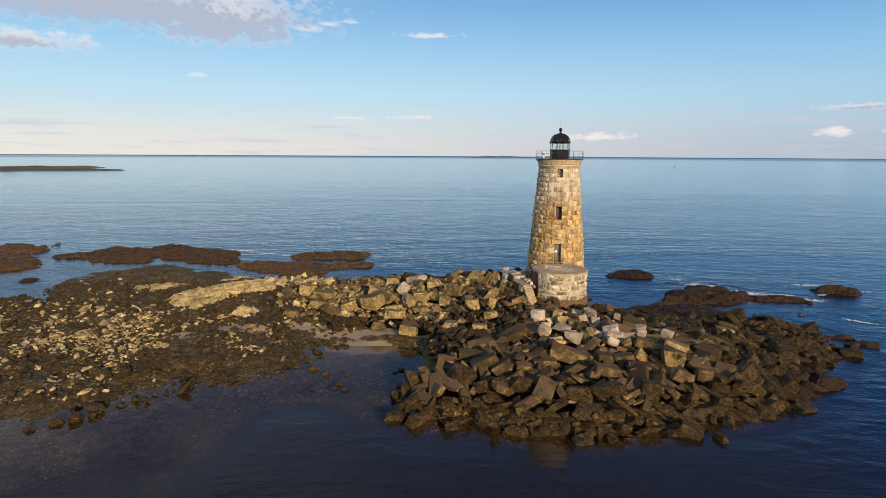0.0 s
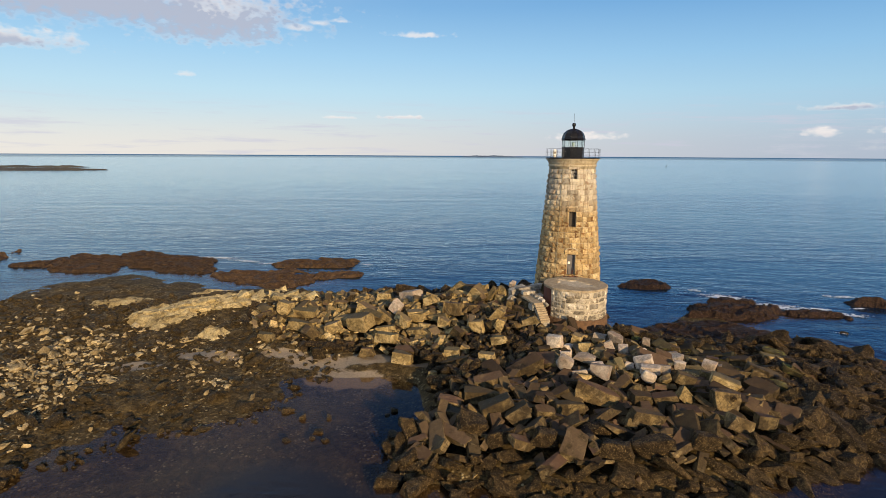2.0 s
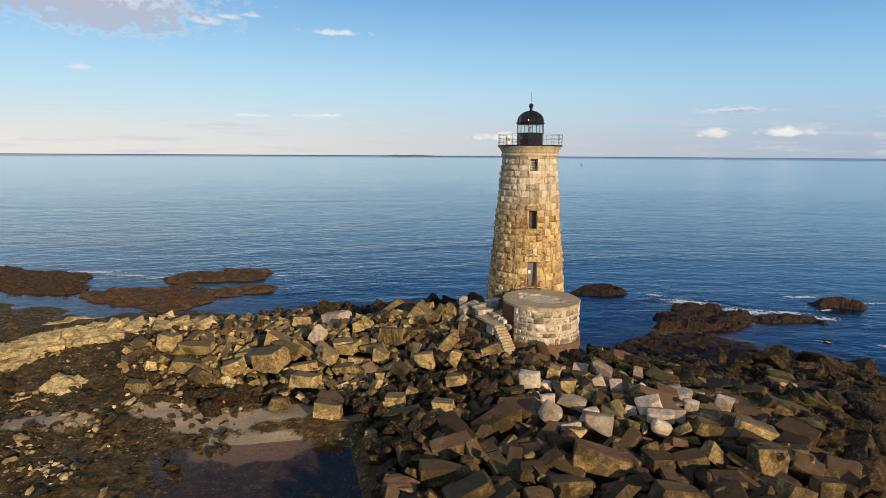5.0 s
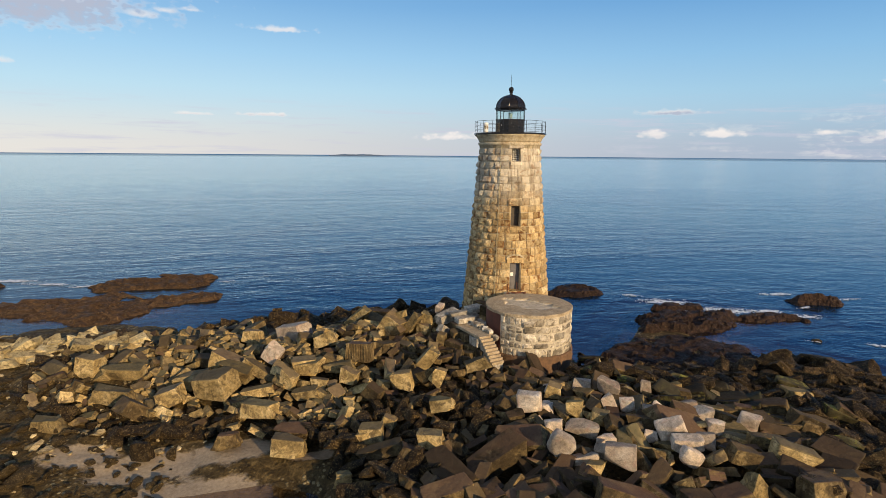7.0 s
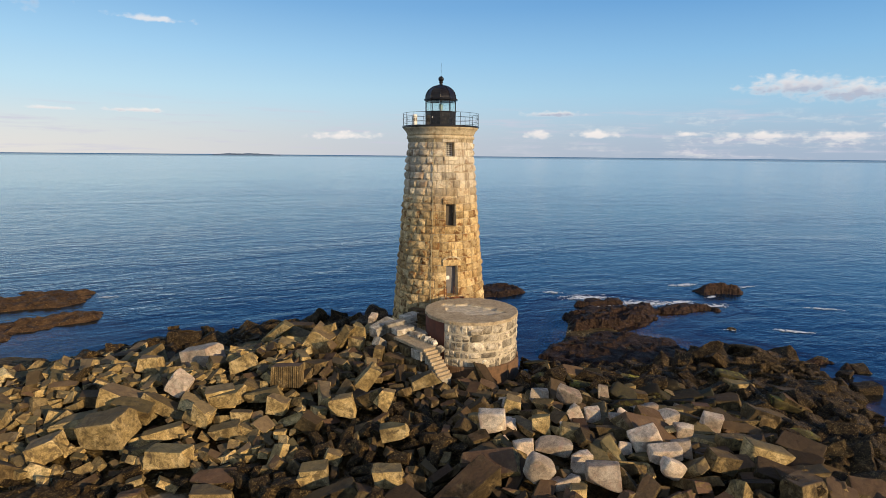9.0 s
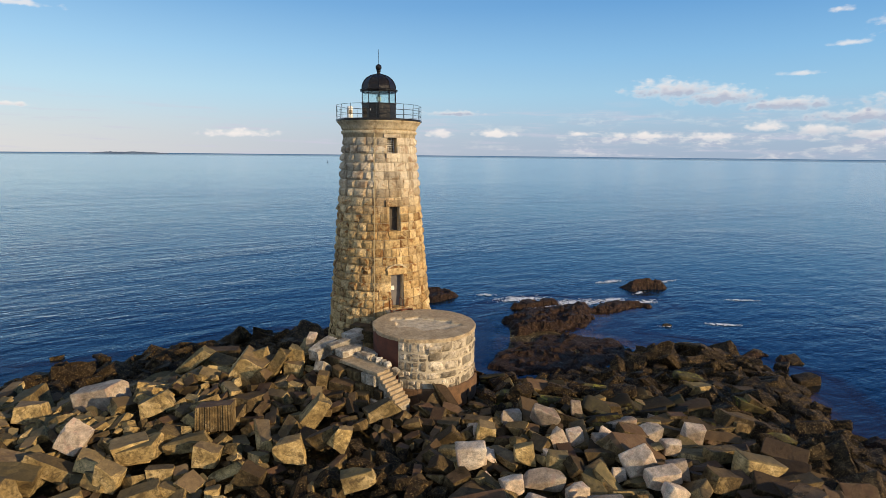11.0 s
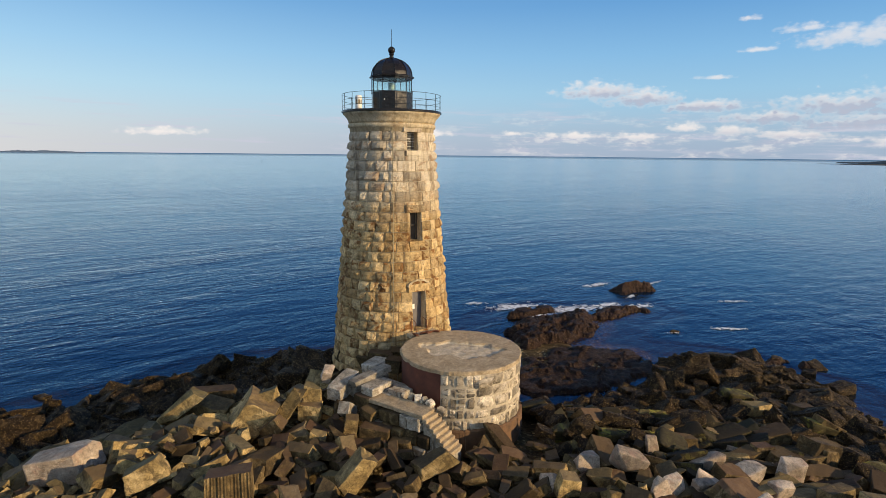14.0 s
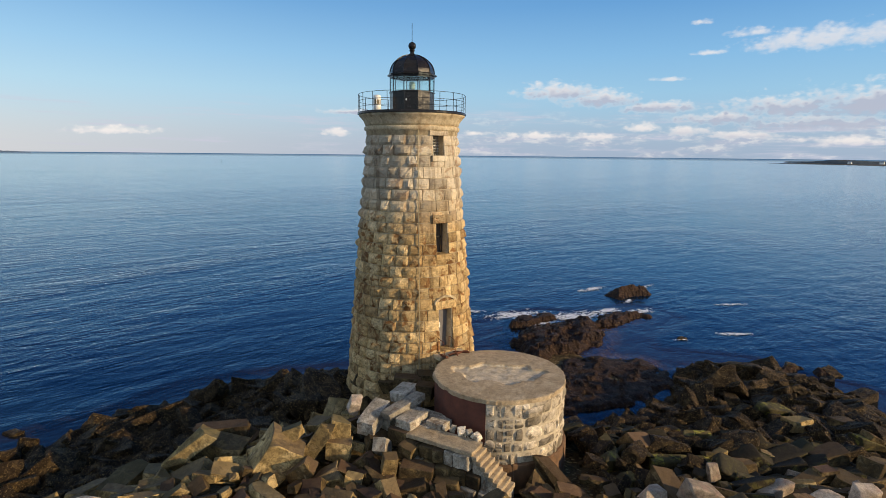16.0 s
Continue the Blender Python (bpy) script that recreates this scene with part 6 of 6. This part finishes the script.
def mound(name, label, poly, top, seed, mat, step=0.5, edge=3.0, rough=0.8, group="", cat="reef"):
    """A low ledge of rock that rises from its outline."""
    px, py = [p[0] for p in poly], [p[1] for p in poly]
    xs, ys = np.arange(min(px) - 3, max(px) + 3.01, step), np.arange(min(py) - 3, max(py) + 3.01, step)
    cx, cy = sum(px) / len(px), sum(py) / len(py)
    base = max(0.0, float(height(np.array([cx]), np.array([cy]))[0])) * (0 if mat in (M_REEF, M_REEF_GOLD) else 1)

    def zf(x, y):
        ragged = (fbm(x * 0.4, y, 2.6, 6, seed) - 0.5) * 7.5 if mat is M_REEF_GOLD else (fbm(x, y, 2.2, 5, seed) - 0.5) * 2.6
        d = inside_distance(poly, x, y) + (0.35 if mat is M_REEF_GOLD else 0.1) + ragged
        u, v = 0.92 * x + 0.39 * y, -0.39 * x + 0.92 * y
        ridge = 1 - 2 * np.abs(fbm(u * 0.5, v, 2.6, 5, seed + 3) - 0.5) * 2.2
        knob = np.abs(fbm(x, y, 1.4, 4, seed + 5) - 0.5) * 2
        z = top * smooth(d, 0, edge) * (0.75 + 0.35 * ridge) + (0.32 - knob) * rough * smooth(d, 0, 1.2)
        if cat == "ledge":
            crack = np.abs(fbm(u * 0.35, v, 1.3, 4, seed + 9) - 0.5)
            z = z - 0.3 * smooth(0.05 - crack, 0, 0.05) + (fbm(x, y, 0.7, 3, seed + 11) - 0.5) * 0.35
        step_z = np.round(z * 3.2) / 3.2
        return base + np.where(d > 0, 0.55 * z + 0.45 * step_z, np.maximum(d, -1.2)) - 0.05

    ob, _ = sheet(name, xs, ys, zf, mat, lambda c: c[:, 2] > base - 0.9)
    # keep the ledge itself, without stray crumbs round it
    bm = bmesh.new()
    bm.from_mesh(ob.data)
    bmesh.ops.delete(bm, geom=[v for v in bm.verts if not v.link_faces], context="VERTS")
    left, best = set(bm.verts), set()
    while left:
        stack = [left.pop()]
        piece = set(stack)
        while stack:
            for e in stack.pop().link_edges:
                for v in e.verts:
                    if v in left:
                        left.discard(v)
                        piece.add(v)
                        stack.append(v)
        if len(piece) > len(best):
            best = piece
    bmesh.ops.delete(bm, geom=[v for v in bm.verts if v not in best], context="VERTS")
    bm.to_mesh(ob.data)
    bm.free()
    ob.data.polygons.foreach_set("use_smooth", [False] * len(ob.data.polygons))
    return tagged(ob, label, cat, "" if cat == "ledge" else group, "structure" if cat == "ledge" else "")


REEF_LABEL = "low tidal reef covered in red-brown weed"
REEFS = [
    ([(-89, 28.1), (-87.8, 31.9), (-83.4, 34.8), (-84.8, 38.8), (-77.9, 39.3), (-72.5, 33), (-70.4, 28.3), (-70.8, 24.3), (-77.2, 24.4), (-83.8, 26.2)], 0.34),
    ([(-68.7, 26.1), (-75.4, 38.1), (-75.7, 43.2), (-72.6, 41.9), (-68.1, 37.9), (-63.3, 37.6), (-58.2, 34), (-55.4, 29.3), (-53.9, 23.9), (-62, 25.5)], 0.42),
    ([(-52.5, 20.4), (-51.5, 23), (-49.9, 26.9), (-45.9, 27.7), (-42.6, 27.4), (-38.8, 24.9), (-34.5, 24.2), (-28.6, 25.4), (-28.8, 23.6), (-34.8, 20.6), (-38.4, 16.2), (-45, 16.3)], 0.36),
    ([(-45.3, 32.4), (-43.4, 35.7), (-37.5, 37.5), (-32.6, 35.9), (-30.2, 32.9), (-32.5, 29.8), (-37.7, 28.8), (-42.4, 30.2)], 0.36),
    ([(-108, 34), (-108.3, 40), (-106, 42), (-102, 37.5), (-98, 43), (-102, 45.1), (-97.3, 33.8), (-101, 33)], 0.4),
    ([(-104, 24), (-101.9, 29.6), (-99.7, 31), (-93.5, 27.8), (-87.6, 20.5), (-87.6, 17.5), (-91, 15), (-104, 14)], 0.45),
]
for i, (poly, top) in enumerate(REEFS):
    mound("reef", REEF_LABEL, poly, top, 12 + i, M_REEF_GOLD, 0.3, 1.0, 0.9, "reefs")
mound("reef", "small weedy rock standing in the tidal pool", [(-82, 8), (-81, 11), (-78, 10), (-77.5, 7)], 0.4, 6, M_REEF, group="reefs")
mound("reef", "dark pointed rock ledge with a steep face in the sea", [(38.4, 8.3), (39.6, 10.6), (41.4, 11.3), (43.6, 10.2), (46, 7.9), (44.3, 7.1), (40.1, 7.6)], 1.7, 7, M_REEF, 0.25, 2.8, 0.5, "reefs")
mound("reef", "rounded dark ledge awash behind the tower", [(11, 18.2), (13.2, 20.6), (15.5, 21.4), (18.4, 20.8), (19.6, 18.8), (18.2, 16.8), (13.6, 16.6)], 0.6, 8, M_REEF, 0.3, 1.4, 0.6, "reefs")
mound("reef", REEF_LABEL, [(24.9, -12.1), (27, -11.2), (30, -11.6), (30.4, -12.8), (28, -13.4), (25.6, -13.6)], 0.35, 9, M_REEF, 0.25, 0.8, 0.5, "reefs")
mound("reef", REEF_LABEL, [(29.2, -14.4), (30.6, -14), (31.6, -14.8), (30.4, -15.6)], 0.4, 10, M_REEF, 0.2, 0.6, 0.4, "reefs")
mound("reef", "brown weedy rock off the point", [(17.6, -26.8), (18.6, -24.4), (21.8, -24.6), (22.4, -25.8), (20, -26.4)], 0.75, 11, M_REEF, 0.25, 0.9, 0.6, "reefs")
EAST_LABEL = "jagged dark tidal ledge hung with wet weed beside the foundation"
mound("reef", EAST_LABEL, [(8.2, -3.1), (10.7, -0.6), (13.3, 0.9), (17.8, 0.5), (20, -0.8), (22.5, -3), (23, -4.3), (21.4, -6.4), (18.7, -8.2), (13, -8), (8.6, -5)], 0.3, 31, M_REEF, 0.2, 0.9, 0.6, "reefs")
mound("reef", EAST_LABEL, [(15.2, 2), (17, 6.2), (21.3, 8.2), (25.8, 6.9), (29.4, 5.8), (26, 3), (24, 0.8), (20, 0.9)], 0.8, 32, M_REEF, 0.2, 1.2, 0.9, "reefs")
mound("reef", "narrow dark ledge where waves break", [(27.8, 4.8), (31.4, 5.8), (34, 5.1), (36.4, 3.5), (34.8, 2.4), (30.8, 3), (28.4, 3.6)], 0.5, 33, M_REEF, 0.2, 0.7, 0.5, "reefs")
mound("reef", "narrow dark ledge where waves break", [(19.3, 10), (23.2, 11.4), (26.1, 10.5), (28, 10.1), (26.8, 8.7), (22.4, 8.6)], 0.5, 34, M_REEF, 0.2, 0.7, 0.5, "reefs")
LEDGE_LABEL = "pale tan bedrock ledge with stepped worn layers"
mound("bedrock_ledge", LEDGE_LABEL, [(-50.5, -5), (-49.5, -1.5), (-44.5, 1.8), (-40, 5), (-33, 5.5), (-29.5, 2.5), (-30, 0), (-34, 0.6), (-38.5, 0.8), (-42, -2), (-45.5, -5)], 0.4, 21, M_LEDGE, 0.25, 1.6, 1.1, "ledges", "ledge")
mound("bedrock_ledge", LEDGE_LABEL, [(-60, 3.4), (-56.5, 6.5), (-53, 6), (-53, 4), (-57.5, 1.6)], 0.5, 22, M_LEDGE, 0.25, 1.2, 0.7, "ledges", "ledge")
mound("bedrock_ledge", LEDGE_LABEL, [(-49, 8), (-47, 9.5), (-42, 9), (-42.5, 7)], 0.5, 23, M_LEDGE, 0.3, 1.2, 0.6, "ledges", "ledge")
mound("bedrock_ledge", "tan boulder ledge on the brown flat", [(-40, -8.8), (-39, -7.4), (-37, -7.6), (-36.8, -9), (-38, -9.8)], 0.9, 24, M_LEDGE, 0.25, 1.2, 0.6, "ledges", "ledge")



def ledge_slabs():
    """Flat broken layers lying along the pale ledge."""
    rng = np.random.default_rng(31)
    poly = [(-49.5, -4.6), (-48.5, -1.5), (-44.5, 1.6), (-40, 4.4), (-33, 5), (-30, 2.5), (-30.5, 0.5), (-34, 1), (-38.5, 1.2), (-42, -1.6), (-45.5, -4.6)]
    xs, ys = rng.uniform(-50, -29, 700), rng.uniform(-6, 6, 700)
    ok = inside_distance(poly, xs, ys) > -0.3
    count = 0
    for x, y in zip(xs[ok], ys[ok]):
        s = float(np.exp(rng.normal(0, 0.35)))
        ob = new("ledge_slab", SLABS[int(rng.integers(len(SLABS)))])
        inner = float(np.clip(inside_distance(poly, np.array([x]), np.array([y]))[0], 0, 2))
        z = float(height(np.array([x]), np.array([y]))[0]) + 0.2 + 0.26 * inner + rng.uniform(-0.1, 0.12)
        ob.matrix_world = sized(x, y, z, 1.5 * s, 0.75 * s, 0.4 * s, 24 + rng.normal(0, 16), rng.normal(8, 13), rng.normal(0, 11))
        tagged(ob, "flat layer of pale tan bedrock broken along the ledge", "rock", "layers of the ledge")
        count += 1
        if count == 110:
            break


SLABS = shaped(SHARP, {"ledge": M_LEDGE})["ledge"]
ledge_slabs()

# ---- far away ----
def low_land(name, label, pts, top, mat, seed, cat="island"):
    """A low island or shore with a ragged top, from a centre line of (x, y, half width)."""
    bm = bmesh.new()
    n = 90
    rows = []
    for i in range(n + 1):
        t = i / n * (len(pts) - 1)
        k = min(int(t), len(pts) - 2)
        f = t - k
        a, b = Vector(pts[k]), Vector(pts[k + 1])
        c = a.lerp(b, f)
        d = (b - a).xy.normalized()
        nrm = Vector((-d.y, d.x))
        h = top * (0.35 + 0.65 * min(1, 4 * i / n, 4 * (n - i) / n)) * (0.6 + 0.9 * float(fbm(np.array(i * 1.0), np.array(seed * 9.1), 7.0, 4, seed)))
        if i in (0, n):
            h = 0.0
        rows.append([bm.verts.new((c.x + nrm.x * c.z * s, c.y + nrm.y * c.z * s, h * q)) for s, q in ((-1, -0.1), (-0.8, 0.35), (-0.35, 0.9), (0.1, 1.0), (0.7, 0.7), (1, -0.1))])
    for a, b in zip(rows, rows[1:]):
        for i in range(5):
            bm.faces.new((a[i], b[i], b[i + 1], a[i + 1]))
    bmesh.ops.recalc_face_normals(bm, faces=bm.faces)
    return tagged(link(name, bm, mat), label, cat)


# haze of distance is mixed into the colours of the far island and woods
M_FAR = plain("hazed_far_land", (0.10, 0.15, 0.22), 0.95, var=0.2, scale=0.01)
M_SHORE_FAR = plain("far_rocky_shore", (0.075, 0.068, 0.055), 0.95, var=0.5, scale=0.05, relief=0.3)
M_TREES_FAR = plain("hazed_far_trees", (0.07, 0.085, 0.085), 0.95, var=0.5, scale=0.08, relief=0.5)
low_land("islet", "low rocky islet with grass far over the water", [(-900, 300, 18), (-560, 520, 30), (-404, 556, 3)], 3.2, M_SHORE_FAR, 3)
low_land("islet", "thin dark rock awash beyond the islet", [(-640, 640, 4), (-540, 660, 6), (-500, 668, 2)], 2.2, M_SHORE_FAR, 4)
low_land("distant_island", "island on the horizon, painted faint blue for haze", [(15, 4400, 40), (200, 4400, 60), (500, 4380, 30)], 13.0, M_FAR, 5)
low_land("mainland_shore", "dark low shore across the bay", [(1860, 560, 4), (1760, 420, 20), (1700, 250, 60), (1650, 50, 90), (1600, -200, 100)], 2.6, M_SHORE_FAR, 6, "shore")
low_land("far_woods", "dark wooded skyline across the bay", [(2300, 640, 5), (2050, 420, 60), (1950, 250, 90), (1900, 50, 90), (1800, -250, 100)], 10.0, M_TREES_FAR, 7, "woods")


# ---- white water round the ledges ----
def foam(x, y, rx, ry, turn, seed):
    u, v = np.meshgrid(np.linspace(-1, 1, 30), np.linspace(-1, 1, 14))
    a = radians(turn)
    X, Y = x + u * rx * math.cos(a) - v * ry * math.sin(a), y + u * rx * math.sin(a) + v * ry * math.cos(a)
    Z = 0.03 + 0.05 * fbm(X, Y, 1.0, 3, seed)
    i = np.arange(13 * 30).reshape(13, 30)[:, :-1].ravel()
    faces = np.stack([i, i + 1, i + 31, i + 30], 1)
    me = from_arrays("foam", np.stack([X, Y, Z], -1).reshape(-1, 3).tolist(), faces.tolist(), M_FOAM, True)
    thick = np.clip(1.0 - np.hypot(u, v), 0, 1) * (0.7 + 1.0 * fbm(X, Y, 2.0, 3, seed))
    at = me.attributes.new("thick", "FLOAT", "POINT")
    at.data.foreach_set("value", thick.ravel().astype(np.float32))
    ob = new("foam", me)
    ob.visible_shadow = False
    return tagged(ob, "white foam where small waves break on the ledge", "foam", kind="structure")


FOAM = [(25, 8.3, 3.4, 0.9, -8), (33.5, 6.6, 3.6, 1.2, -14), (36, -6.2, 3.2, 0.8, -40), (30.2, -3.4, 1.4, 0.4, -30), (39.5, 7.2, 2.2, 0.7, 10), (24.5, 12.2, 5.5, 2.4, -28), (29.5, 7.6, 6.0, 2.6, -30), (36, 4.0, 3.6, 1.6, -10), (41, 13.4, 3.5, 1.0, -8), (48, 9.5, 3.5, 0.8, 0), (16, 19.3, 3.0, 0.9, 0), (22, 16.2, 2.2, 0.9, -30), (47, -1.5, 3.2, 0.7, -35),
        (-58, 38, 7, 1.4, -10), (-52, 35, 6, 1.0, -12), (-29, 33, 2.5, 0.6, 0), (-46, 33, 4, 0.8, 10)]
for i, row in enumerate(FOAM):
    foam(*row, 50 + i)


# ---- small things far off ----
buoy = holder("channel_buoy", (350, 925, 0), "small dark spar buoy far out on the water", "buoy", own=True)
bb = bmesh.new()
lathe(bb, [(0.0, -0.3), (0.9, -0.3), (1.0, 0.3), (0.7, 0.8), (0.35, 1.0)], 12)
part("float", bb, M_BLACK, buoy)
part("mast", rod(bmesh.new(), (0, 0, 0.9), (0, 0, 4.6), 0.28), M_BLACK, buoy)
for i, (x, y, w, h) in enumerate([(1700, 190, 16, 6), (1690, 150, 10, 5), (1725, 260, 9, 5), (1682, 95, 14, 6), (1745, 330, 8, 4)]):
    house = holder("distant_house", (x, y, 3), "tiny pale house on the far shore", "house", "houses on the far shore", own=True)
    part("wall", box(bmesh.new(), sized(0, 0, h / 2, 9, w, h), 0.1), M_WHITE, house)
    rb = bmesh.new()
    v = [rb.verts.new(c) for c in ((-5, -w / 2 - 0.5, h), (5, -w / 2 - 0.5, h), (0, -w / 2 - 0.5, h + 3), (-5, w / 2 + 0.5, h), (5, w / 2 + 0.5, h), (0, w / 2 + 0.5, h + 3))]
    for f in ((0, 1, 2), (3, 5, 4), (0, 2, 5, 3), (1, 4, 5, 2), (0, 3, 4, 1)):
        rb.faces.new([v[k] for k in f])
    part("roof", rb, M_GREY, house, "grey pitched roof")
